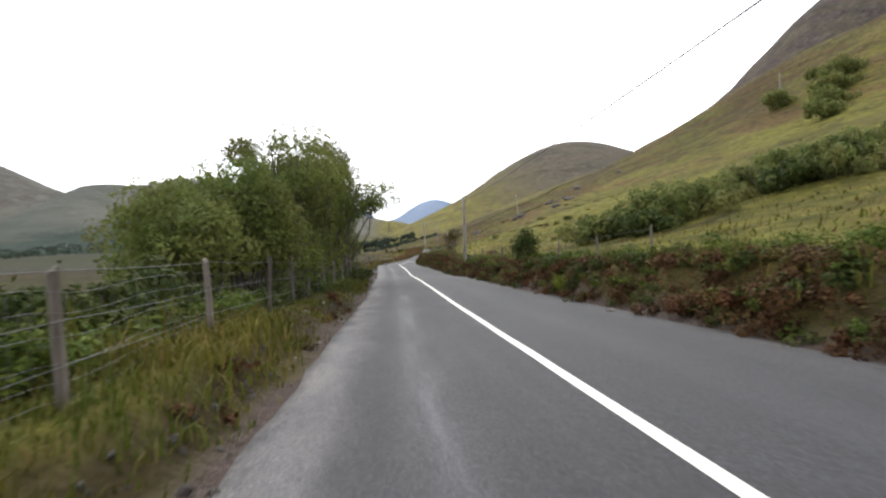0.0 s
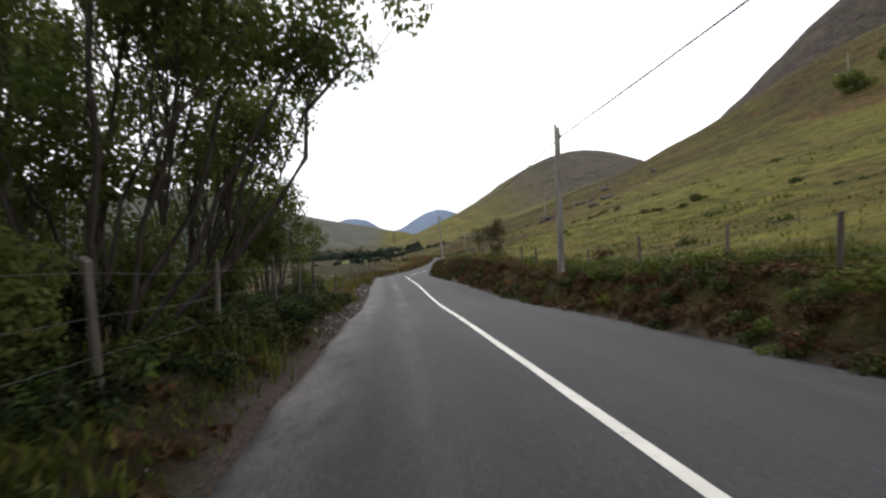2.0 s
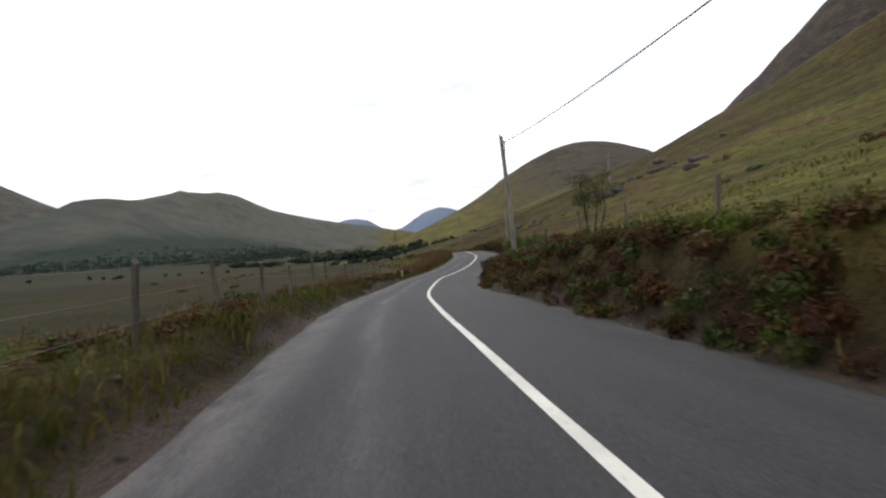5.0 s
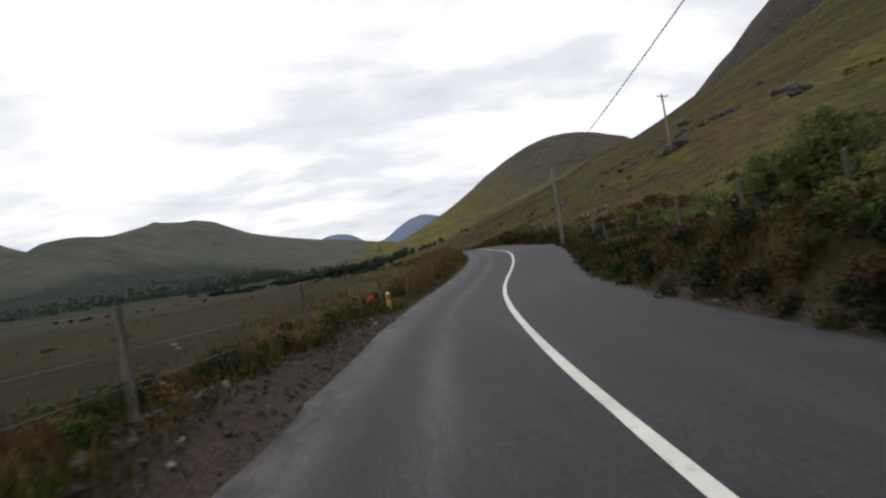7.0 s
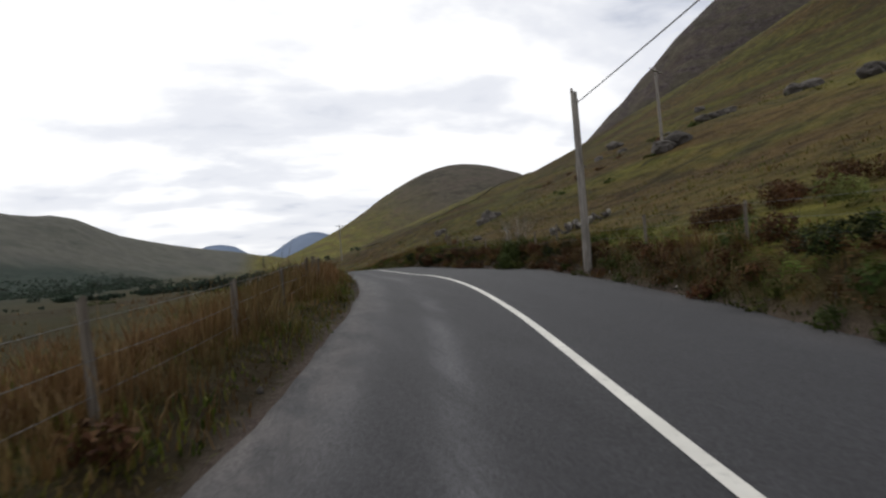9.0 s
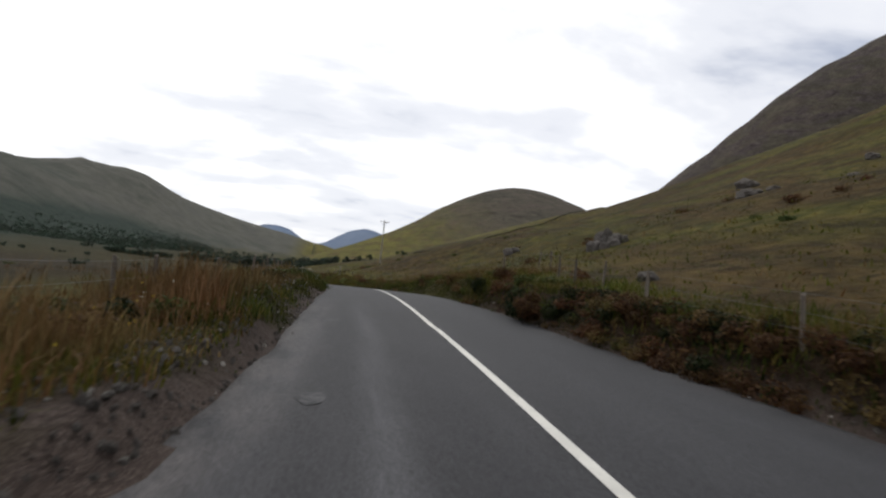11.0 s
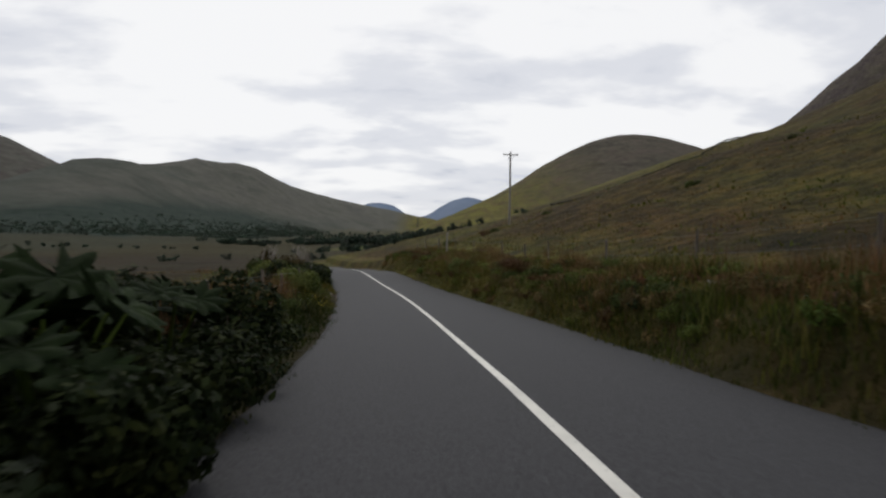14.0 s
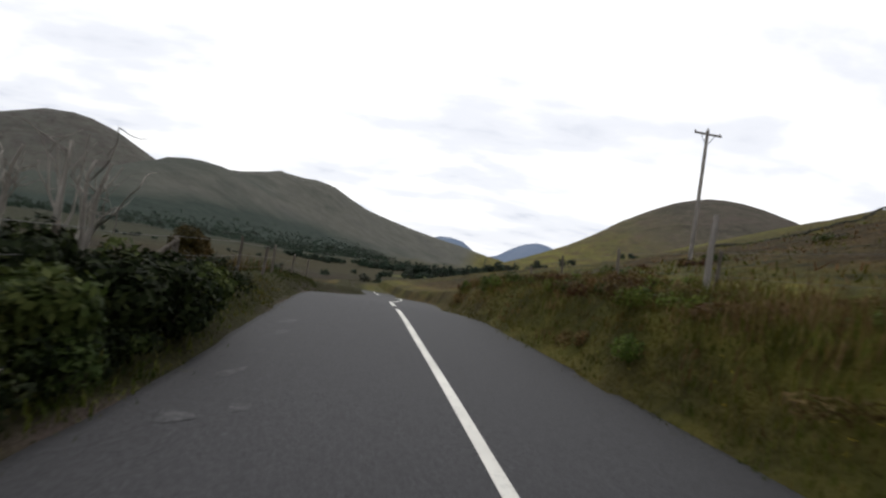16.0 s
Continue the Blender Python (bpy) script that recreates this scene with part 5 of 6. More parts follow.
def make_trees():
    tall = "leaning many-stemmed roadside willow with dense yellow-green leaves"
    row = [
        (-5.5, 12.2, [(0, 0, 1.5, 1.2, 1.3, 1.3)], 28),
        (-5.1, 15.4, [(0, 0, 2.3, 1.7, 1.9, 1.9)], 50),
        (-5.1, 19.8, [(0, 0, 4.1, 2.0, 2.2, 2.3), (0.2, 0.3, 1.4, 1.5, 1.8, 1.1)], 54),
        (-5.3, 24.4, [(0.2, 0, 4.4, 2.1, 2.3, 2.2), (0.5, 0.2, 1.8, 1.4, 1.8, 1.0)], 56),
        (-6.4, 28.8, [(0.3, 0, 5.1, 2.4, 2.4, 2.4), (1.9, 0, 4.2, 1.4, 1.6, 1.1), (0, 0.3, 2.2, 1.8, 1.9, 1.1)], 66),
        (-5.4, 33.6, [(0.3, 0, 5.7, 2.3, 2.4, 2.3), (2.7, 0.2, 4.7, 1.6, 2.0, 1.3), (-0.6, -0.4, 3.0, 1.5, 1.6, 0.9)], 74),
        (-6.2, 38.2, [(0.3, 0, 5.0, 2.3, 2.2, 2.2), (2.0, -0.4, 4.2, 1.4, 1.5, 1.0)], 54),
        (-6.6, 42.0, [(0.2, 0, 3.5, 1.8, 1.8, 1.8)], 34),
        (-8.3, 30.2, [(0, 0, 4.7, 1.9, 1.9, 2.0), (0, 0, 1.8, 1.6, 1.6, 1.2)], 46),
        (-8.0, 36.0, [(0, 0, 4.8, 1.9, 1.9, 2.0), (0, 0, 1.8, 1.6, 1.6, 1.2)], 46),
        (-9.2, 21.0, [(0, 0, 2.7, 2.2, 2.4, 2.4)], 40),
        (-9.8, 26.8, [(0, 0, 3.4, 2.4, 2.4, 2.3)], 48),
        (-10.2, 32.0, [(0, 0, 4.0, 2.8, 2.6, 2.2), (0.3, 0, 1.9, 2.4, 2.4, 1.4)], 58),
        (-9.6, 38.0, [(0, 0, 2.6, 2.4, 2.6, 2.1)], 40),
        (-7.1, 17.2, [(0, 0, 2.5, 1.9, 1.9, 2.0), (-0.6, -1.6, 1.0, 1.4, 1.4, 0.9)], 48),
        (-7.6, 19.4, [(0, 0, 2.5, 1.9, 2.0, 2.1)], 40),
    ]
    for k, (x, y, crown, number) in enumerate(row):
        woody("willow_tree", (x, y), crown, 11 if k < 8 else 6, 0.07, 500 + k, "willow", 0.1 if k < 4 else 0.105 if k < 8 else 0.135, tall, "tree", 0.56, number, 0.34 if k in (4, 5) else 0.26 if k in (6, 7) else 0.25 if k in (2, 3) else 0.33 if k < 4 else 0.3, group="roadside willows")
    for k, (x, y, h, s) in enumerate([(-5.6, 34.8, 1.9, 1.0), (-6.3, 37.2, 2.1, 1.1), (-5.7, 40.3, 1.7, 0.9), (-6.9, 32.6, 2.0, 1.2), (-7.5, 39.6, 1.9, 1.2), (-5.5, 31.4, 1.7, 0.9), (-5.4, 28.2, 1.6, 0.9)]):
        woody("willow_scrub", (x, y), [(0, 0, h * 0.55, s, s, h * 0.5)], 11, 0.022, 640 + k, "willow", 0.08, "twiggy young willow growth under the roadside trees", "bush", 0.34, 22, 0.34, group="young willows")
    thin = "thin many-stemmed willow with sparse leaves by the fence"
    woody("willow_tree", (-5.7, 44.6), [(0.0, 0, 3.0, 0.9, 1.1, 1.5)], 6, 0.05, 511, "willow", 0.10, thin, "tree", 0.36, 26, 0.42, group="roadside willows")
    woody("willow_tree", (-4.55, 44.9), [(0.0, 0, 2.2, 0.75, 0.8, 0.8), (0, 0, 1.1, 0.4, 0.4, 0.6)], 4, 0.045, 515, "willow", 0.075, thin, "tree", 0.26, 24, 0.26, group="roadside willows")
    woody("willow_tree", (-5.1, 42.4), [(0.1, 0, 2.5, 1.2, 1.2, 1.5)], 8, 0.045, 513, "willow", 0.09, thin, "tree", 0.36, 24, 0.36, group="roadside willows")
    for k, (x, y, h, w) in enumerate([(-4.9, 46.6, 0.8, 0.6), (-4.8, 48.0, 1.0, 0.7), (-5.5, 47.4, 1.0, 0.8), (-4.9, 49.2, 0.7, 0.5)]):
        woody("bramble_bush", (x, y), dome(h, w), 5, 0.02, 650 + k, "shrub", 0.075, "low dark bramble bush against the wire fence", "bush", 0.28, 14, 0.5, group="brambles behind the fence")
    # past y 22 the darker leaf colour stands in for shade under the trees
    for k, (x, y, h, s) in enumerate([(-5.2, 4.6, 1.0, 1.0), (-5.5, 7.6, 1.2, 1.2), (-7.0, 6.0, 1.3, 1.4), (-6.4, 2.6, 1.1, 1.1), (-8.0, 10.0, 1.8, 1.6), (-5.2, 9.6, 1.1, 0.8), (-7.2, 41.0, 1.7, 1.6), (-8.2, 44.5, 1.6, 1.8), (-6.8, 34.8, 1.5, 1.4), (-6.4, 27.0, 1.5, 1.3), (-7.2, 31.0, 1.7, 1.5), (-6.6, 38.6, 1.6, 1.3), (-7.4, 23.4, 1.6, 1.4), (-5.6, 29.6, 1.2, 1.0), (-5.5, 25.6, 1.2, 0.9), (-5.8, 32.6, 1.3, 1.0), (-6.6, 30.2, 2.0, 1.4), (-6.8, 28.0, 1.9, 1.3)]):
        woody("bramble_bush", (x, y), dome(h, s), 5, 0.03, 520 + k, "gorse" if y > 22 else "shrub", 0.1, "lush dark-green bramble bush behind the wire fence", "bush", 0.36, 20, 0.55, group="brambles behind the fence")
    # thorn bushes on the slope above the road
    places = [(9.6, 26.5, 1.5, 1.5), (11.4, 25.7, 1.8, 1.9), (10.4, 30.6, 1.6, 1.8), (13.4, 28.0, 1.9, 2.2), (16.2, 24.1, 2.0, 2.3), (17.9, 31.0, 1.9, 2.3), (20.4, 26.3, 2.1, 2.6), (14.6, 33.5, 1.7, 2.2), (23.5, 32.0, 1.9, 2.6), (26.5, 27.5, 2.2, 2.8), (19.0, 37.5, 1.7, 2.4), (28.0, 38.0, 2.0, 2.6), (8.6, 27.6, 1.3, 1.3), (12.2, 30.6, 1.7, 1.8), (14.8, 30.6, 1.9, 2.0), (16.0, 27.4, 2.1, 2.0), (18.2, 28.2, 2.0, 2.2), (20.6, 30.6, 2.0, 2.4), (22.6, 28.6, 2.2, 2.4), (14.0, 25.6, 1.7, 1.6), (18.4, 24.8, 1.9, 1.9), (24.0, 24.6, 2.2, 2.4), (13.0, 35.4, 1.5, 1.8), (16.6, 35.8, 1.6, 2.0), (21.0, 35.0, 1.7, 2.2), (25.4, 35.6, 1.8, 2.4), (17.4, 41.0, 1.5, 2.0), (23.0, 40.4, 1.6, 2.2)]
    rough = np.random.default_rng(77)
    for k, (x, y, h, s) in enumerate(places):
        if k % 7 == 3:
            continue
        x, y, h, s = x + rough.normal(0, 1.2), y + rough.normal(0, 2.2), h * rough.uniform(0.45, 1.05), s * rough.uniform(0.8, 1.2)
        woody("thorn_bush", (x, y), dome(h, s), 5, 0.05, 530 + k, "sallow" if k % 4 else "shrub", 0.19, "low rounded grey-green thorn bush on the grassy slope" if k % 4 else "low dark-green thorn bush on the grassy slope", "bush", 0.52, 16, 0.6, group="thorn bushes on the slope")
    for k, (x, y, h, s) in enumerate([(112, 140, 4.5, 6.5), (122, 150, 5.0, 7.0), (100, 128, 4.0, 6.0), (128, 165, 5.0, 7.0), (90, 116, 3.5, 5.0), (110, 160, 4.0, 6.0)]):
        woody("thorn_thicket", (x, y), dome(h, s), 6, 0.12, 555 + k, "sallow", 0.6, "broad grey-green thicket high on the hillside", "bush", 1.7, 16, 0.6, group="thickets on the hillside")
    woody("thorn_bush", (4.5, 25.7), [(0, 0, 0.85, 0.65, 0.7, 0.65)], 6, 0.035, 545, "shrub", 0.07, "dark twiggy bush on the road bank", "bush", 0.3, 26, 0.24)
    woody("rowan_sapling", (4.4, 60.6), [(0, 0, 1.55, 0.6, 0.6, 0.75), (0, 0, 0.75, 0.42, 0.42, 0.5)], 4, 0.04, 546, "rowan", 0.07, "slender rowan sapling with brown-green leaves on the bank", "tree", 0.26, 30, 0.2)
    woody("sallow_bush", (5.7, 104.4), dome(1.35, 1.2), 6, 0.05, 547, "sallow", 0.10, "broad grey-green sallow bush behind the fence", "bush", 0.36, 24)
    woody("sallow_bush", (7.6, 107.6), dome(1.3, 1.3), 6, 0.05, 548, "sallow", 0.10, "broad grey-green sallow bush behind the fence", "bush", 0.36, 22)
    woody("thorn_tree", (9.0, 99.0), [(0, 0, 2.6, 1.5, 1.5, 1.4)], 4, 0.07, 549, "shrub", 0.06, "almost bare thorn tree on the slope", "tree", 0.4, 26, 0.12)
    for k, (x, y, h, s) in enumerate([(12.3, 159.6, 1.05, 0.42), (12.1, 158.6, 0.9, 0.4), (13.0, 166.6, 0.55, 0.35), (13.5, 165.4, 0.5, 0.4)]):
        woody("heather_bush", (x, y), dome(h, s), 5, 0.02, 660 + k, "rust" if k % 2 else "gorse", 0.06, "dark brown old heather on the peat bank", "bush", 0.22, 16, 0.5, group="old heather on the bank")
    woody("fuchsia_bush", (11.9, 144.3), [(0, 0, 0.35, 0.6, 1.0, 0.45), (0.6, 0.4, 0.9, 0.8, 0.9, 0.5)], 6, 0.04, 550, "shrub", 0.075, "leafy dark-green bush on the road bank", "bush", 0.28, 28, 0.4)
    woody("fuchsia_bush", (12.8, 145.3), [(0, 0, 1.45, 1.1, 1.1, 0.75)], 7, 0.035, 551, "shrub", 0.06, "bare grey-branched bush on the bank", "bush", 0.5, 44, 0.04, "deadwood", bare=0.85)
    # gorse that crowds the left edge
    for k, (x, y, h, s) in enumerate([(5.7, 187.2, 0.7, 0.6), (5.9, 188.8, 0.7, 0.6), (5.7, 190.4, 0.85, 0.7), (5.3, 192.2, 0.95, 0.7), (4.7, 188.2, 0.8, 0.8), (4.5, 190.6, 0.9, 0.9), (4.2, 193.2, 1.0, 0.9), (4.6, 186.0, 0.8, 0.7)]):
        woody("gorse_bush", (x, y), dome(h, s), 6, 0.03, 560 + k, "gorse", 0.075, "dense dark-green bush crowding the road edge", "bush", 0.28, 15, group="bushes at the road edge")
    for k, (x, y, h, c) in enumerate([(5.6, 188.6, 0.85, 9), (4.8, 189.6, 1.0, 9), (5.4, 190.6, 0.9, 8), (4.5, 187.6, 0.9, 8), (5.1, 187.4, 0.75, 8)]):
        giant_rhubarb((x, y), h, c, 610 + k)
    giant_rhubarb((4.5, 196.6), 0.6, 5, 620, True)
    for k, (x, y, h, s) in enumerate([(3.5, 204.2, 0.9, 0.6), (3.0, 207.2, 1.1, 0.7), (2.7, 205.6, 1.2, 0.8), (2.0, 207.2, 1.4, 0.9), (1.2, 208.8, 1.4, 0.9), (2.5, 209.5, 1.0, 0.7), (1.6, 211.0, 1.1, 0.8), (1.2, 212.8, 1.0, 0.8)]):
        woody("sallow_bush", (x, y), dome(h, s), 5, 0.03, 570 + k, ("willow", "shrub", "gorse")[k % 3], 0.07, "loose dark-green bramble bush by the road fence" if k % 3 else "loose olive sallow bush by the road fence", "bush", 0.3, 15, group="sallows by the road")
    for k, (x, y, h, s) in enumerate([(1.5, 216.8, 0.8, 0.55), (1.3, 218.1, 0.7, 0.6), (0.9, 219.2, 0.75, 0.7), (0.6, 217.2, 0.7, 0.8), (-0.2, 218.2, 0.7, 0.8), (1.9, 215.4, 0.7, 0.6), (0.7, 215.8, 0.7, 0.8), (2.3, 215.9, 0.5, 0.4), (2.0, 217.2, 0.55, 0.45), (1.7, 219.6, 0.8, 0.55), (1.4, 220.9, 0.75, 0.5), (1.9, 218.5, 0.8, 0.5)]):
        woody("thorn_bush", (x, y), dome(h, s), 5, 0.03, 590 + k, "gorse" if k % 2 else "shrub", 0.085, "compact dark thorn bush beside the fence", "bush", 0.27, 15, group="thorn bushes by the fence")
    woody("sallow_bush", (9.5, 215.7), dome(0.65, 0.4), 5, 0.02, 599, "sallow", 0.06, "small grey-green bush at the foot of the bank", "bush", 0.2, 14)
    dead = "bleached dead tree with broken branches by the fence"
    woody("dead_tree", (0.4, 219.8), [(0, 0, 1.5, 0.75, 0.75, 0.7)], 3, 0.10, 581, "shrub", 0.05, dead, "tree", 0.35, 16, bark="deadwood", bare=1)
    woody("dead_tree", (-1.6, 220.6), [(0, 0, 1.8, 0.8, 0.8, 0.8)], 3, 0.10, 583, "shrub", 0.05, dead, "tree", 0.35, 16, bark="deadwood", bare=1)
    for k, (x, y, h, w) in enumerate([(1.4, 212.6, 1.35, 0.7), (0.9, 214.0, 1.25, 0.7), (0.2, 212.2, 1.4, 0.8)]):
        woody("fuchsia_bush", (x, y), [(0, 0, h * 0.6, w, w, h * 0.42)], 8, 0.03, 670 + k, "rowan", 0.075, "brown-leaved twiggy bush behind the wire fence", "bush", 0.3, 24, 0.3, group="brown bushes behind the fence")
    woody("thorn_tree", (-4.6, 232.0), [(0, 0, 1.2, 0.65, 0.65, 0.55)], 3, 0.05, 582, "rowan", 0.09, "small brown-leaved thorn tree in the field", "tree", 0.3, 14)


def giant_rhubarb(at, height, count, seed, withered=False):
    """A clump of huge ribbed leaves on thick stalks."""
    rng = np.random.default_rng(seed)
    x, y = at
    what = "withered brown giant rhubarb with drooping leaves" if withered else "giant rhubarb with huge dark ribbed leaves by the road"
    ob = thing("giant_rhubarb", (x, y, float(ground_z(x, y))), what, "plant", "giant rhubarb clumps")
    for k in range(count):
        turn = 2 * np.pi * (k + rng.uniform(-0.3, 0.3)) / count
        reach, tall = height * rng.uniform(0.25, 0.6), height * rng.uniform(0.6, 1.0)
        tip = np.array([math.cos(turn) * reach, math.sin(turn) * reach, tall])
        f = np.linspace(0, 1, 6)[:, None]
        stalk = f * tip * [1, 1, 0] + np.array([0, 0, 1.0]) * (tall * f**0.8) - [0, 0, 0.05]
        v, q = tubes([(stalk, np.linspace(0.022, 0.012, 6))], 6)
        put("stalk", mesh_np("stalk", v, q, smooth=True), "rowan" if withered else "bracken", ob)
        radius, n = height * rng.uniform(0.26, 0.40), 66
        a = np.linspace(-2.75, 2.75, n)
        rib = 0.5 + 0.5 * np.cos(a * 9.0)
        rings = [np.zeros((n, 3)) + [0, 0, 0]]
        for s in (0.35, 0.7, 1.0):
            edge = s * (1 - 0.34 * (1 - rib) * s - (0.05 * rng.uniform(0, 1, n) if s == 1.0 else 0))
            rings.append(np.stack([np.cos(a) * edge, np.sin(a) * edge, 0.22 * s * s + 0.10 * s * rib - 0.2 * s**4], -1))
        v = np.concatenate(rings) * radius
        if withered:
            v[:, 2] *= -1.6
        i = (np.arange(3)[:, None] * n + np.arange(n - 1)).ravel()
        tilt = Euler((rng.normal(0, 0.25), 0.55 + rng.normal(0, 0.2), turn)).to_matrix()
        v = v @ np.array(tilt).T + tip
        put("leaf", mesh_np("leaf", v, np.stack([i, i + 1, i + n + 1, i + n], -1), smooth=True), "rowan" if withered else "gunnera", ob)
    return ob


def far_tree(rng, at, h, w, n, size):
    """The leaves of one far tree, clumped with an uneven outline."""
    k = max(2, n // 9)
    c = unit(rng.normal(0, 1, (k, 3))) * rng.uniform(0.25, 1.0, (k, 1)) * [w, w, h * 0.42] + [0, 0, h * 0.55] + at
    return leaves(c, w * 0.22, 9, size, rng)


def make_far_woods():
    rng = np.random.default_rng(606)
    hedge, wood = [], []
    # hedges and copses on the valley floor
    for cx, cy, n, sx, sy, h in ((-130, 895, 40, 26, 16, 9.0), (-90, 930, 40, 26, 16, 10.0), (-40, 850, 46, 26, 16, 11.0), (-3, 345, 16, 9, 12, 2.2), (14, 340, 12, 8, 12, 2.2), (4, 400, 22, 14, 14, 3.2), (-200, 870, 30, 30, 12, 8.0), (20, 470, 12, 10, 14, 3.2), (-30, 560, 20, 30, 10, 6.0), (-240, 640, 14, 40, 8, 4.0), (-90, 420, 6, 20, 10, 2.6)):
        for _ in range(n):
            x, y = cx + rng.normal(0, sx), cy + rng.normal(0, sy)
            s = rng.uniform(0.6, 1.25)
            at = np.array([x, y, float(ground_z(x, y))])
            c = at + rng.normal(0, 1, (5, 3)) * [h * s * 0.3, h * s * 0.3, h * s * 0.14] + [0, 0, h * s * 0.42]
            hedge.append(lobes(c, h * s * rng.uniform(0.2, 0.36, 5), 0.26 * h, rng, 0.6, 0.9, 0.6))
    # plantation along the foot of the far hills
    for _ in range(3000):
        y = rng.uniform(560, 1700)
        x = np.interp(y, [500, 650, 770, 850, 1000, 1200, 1700], [-560, -490, -430, -340, -270, -262, -250]) - rng.uniform(-8, 150) * rng.uniform(0.3, 1)
        wood.append(far_tree(rng, np.array([x, y, float(ground_z(x, y)) - 1.5]), 5 * rng.uniform(0.7, 1.1), 4.6, 18, 2.0))
    for _ in range(60):
        x, y = -215 + rng.normal(0, 60), 1330 + rng.normal(0, 25)
        wood.append(far_tree(rng, np.array([x, y, float(ground_z(x, y))]), 14 * rng.uniform(0.6, 1.2), 7.0, 30, 3.2))
    stuff("valley_trees", hedge, "conifer", "dark hedges and copses across the valley floor", "trees")
    stuff("far_plantation", wood, "conifer", "dark plantation along the foot of the far hills", "trees")


make_trees()
make_scrub()
make_ferns()
make_grass()
make_flowers()
make_far_woods()

# ---- fences, poles and stones ----


def post_mesh(seed, height, r0, r1):
    rng = np.random.default_rng(seed)
    z = np.array([-0.35, 0.0, 0.3, 0.6, 0.85, 1.0]) * height
    z[0] = -0.35
    ring = np.linspace(0, 2 * np.pi, 9, endpoint=False)
    lean = rng.normal(0, 0.012, 2)
    v = []
    for i, h in enumerate(z):
        r = (r0 + (r1 - r0) * i / 5) * (1 + rng.normal(0, 0.05, 9))
        top = (0.03 * np.cos(ring + seed)) if i == 5 else 0
        v.append(np.stack([np.cos(ring) * r + lean[0] * h, np.sin(ring) * r + lean[1] * h, h + top + 0 * ring], -1))
    v.append(np.array([[lean[0] * height, lean[1] * height, height + 0.006]]))
    v = np.concatenate(v)
    i, n = np.arange(5)[:, None] * 9 + np.arange(9), np.arange(5)[:, None] * 9 + (np.arange(9) + 1) % 9
    q = np.stack([i, n, n + 9, i + 9], -1).reshape(-1, 4)
    t = np.stack([45 + np.arange(9), 45 + (np.arange(9) + 1) % 9, np.full(9, 54)], -1)
    me = mesh_np("post", v, q, t, smooth=False)
    me.materials.append(MAT["post"])
    return me


def wire_path(a, b, sag, n=6):
    f = np.linspace(0, 1, n)[:, None]
    return a + (b - a) * f - np.array([0, 0, 1.0]) * sag * 4 * f * (1 - f)


def make_fence(name, ys, offset, label, seed, tall=1.05, netting=None, wires=(0.32, 0.62, 0.95), gaps=()):
    """A post-and-wire fence: offset(y) is its distance from the road's middle line."""
    rng = np.random.default_rng(seed)
    y0 = float(ys[0])
    base = np.array([float(road_x(y0)) + offset(y0), y0, 0])
    base[2] = float(ground_z(base[0], base[1]))
    fence = thing(name, tuple(base), label, "fence")
    meshes = [post_mesh(seed + k, tall, 0.036 + 0.009 * (k % 3), 0.032 + 0.009 * (k % 2)) for k in range(6)]
    feet = []
    for k, y in enumerate(ys):
        x = float(road_x(y)) + offset(y) + rng.normal(0, 0.06)
        foot = np.array([x, y, float(ground_z(x, y))])
        h = rng.uniform(0.9, 1.12)
        ob = new("post", meshes[k % 6])
        ob.parent = fence
        ob.matrix_basis = pose(*(foot - base), rng.normal(0, 2.5), rng.normal(0, 2.5), rng.uniform(0, 360)) @ Matrix.Diagonal((1, 1, h, 1))
        feet.append(foot)
    feet = np.array(feet)
    for h in wires:
        side = np.array([0.045 * (-1 if offset(0) > 0 else 1), 0, h * tall])
        run = np.concatenate([wire_path(feet[k] + side, feet[k + 1] + side, rng.uniform(0.0, 0.03), 5)[:-1] for k in range(len(feet) - 1)])
        v, q = tubes([(run - base, np.full(len(run), 0.003))], 4)
        put("wire", mesh_np("wire", v, q, smooth=True), "wire", fence)
    if netting:
        paths = []
        y = np.arange(netting[0], netting[1], 0.22)
        for yy in y:
            x = float(road_x(yy)) + offset(yy) + 0.05
            z = float(ground_z(x, yy))
            paths.append((np.array([[x, yy, z + 0.05], [x, yy, z + 0.42], [x, yy, z + 0.8]]) - base, np.full(3, 0.0018)))
        for h in (0.08, 0.2, 0.32, 0.5, 0.66, 0.8):
            x = road_x(y) + offset(0) + 0.05
            paths.append((np.stack([x, y, ground_z(x, y) + h], -1) - base, np.full(len(y), 0.0018)))
        v, q = tubes(paths, 3)
        tagged(put("netting", mesh_np("netting", v, q), "wire", fence, "rusty square sheep netting"), kind="stuff")
    return fence, feet


def brace(foot, way, length, name="brace"):
    """A slanting stay that leans on a fence post."""
    p = np.array([foot + np.array([0, 0, 0.72]), foot + np.asarray(way) * length])
    p[1, 2] = float(ground_z(p[1, 0], p[1, 1])) - 0.05
    ob = thing("fence_stay", tuple(p[1]), "slanting wooden stay leaning on a fence post", "fence post")
    v, q = tubes([(np.array([p[1], (p[0] + p[1]) / 2, p[0]]) - p[1], np.array([0.04, 0.037, 0.035]))], 8)
    put("rail", mesh_np("stay", v, q, smooth=True), "post", ob)


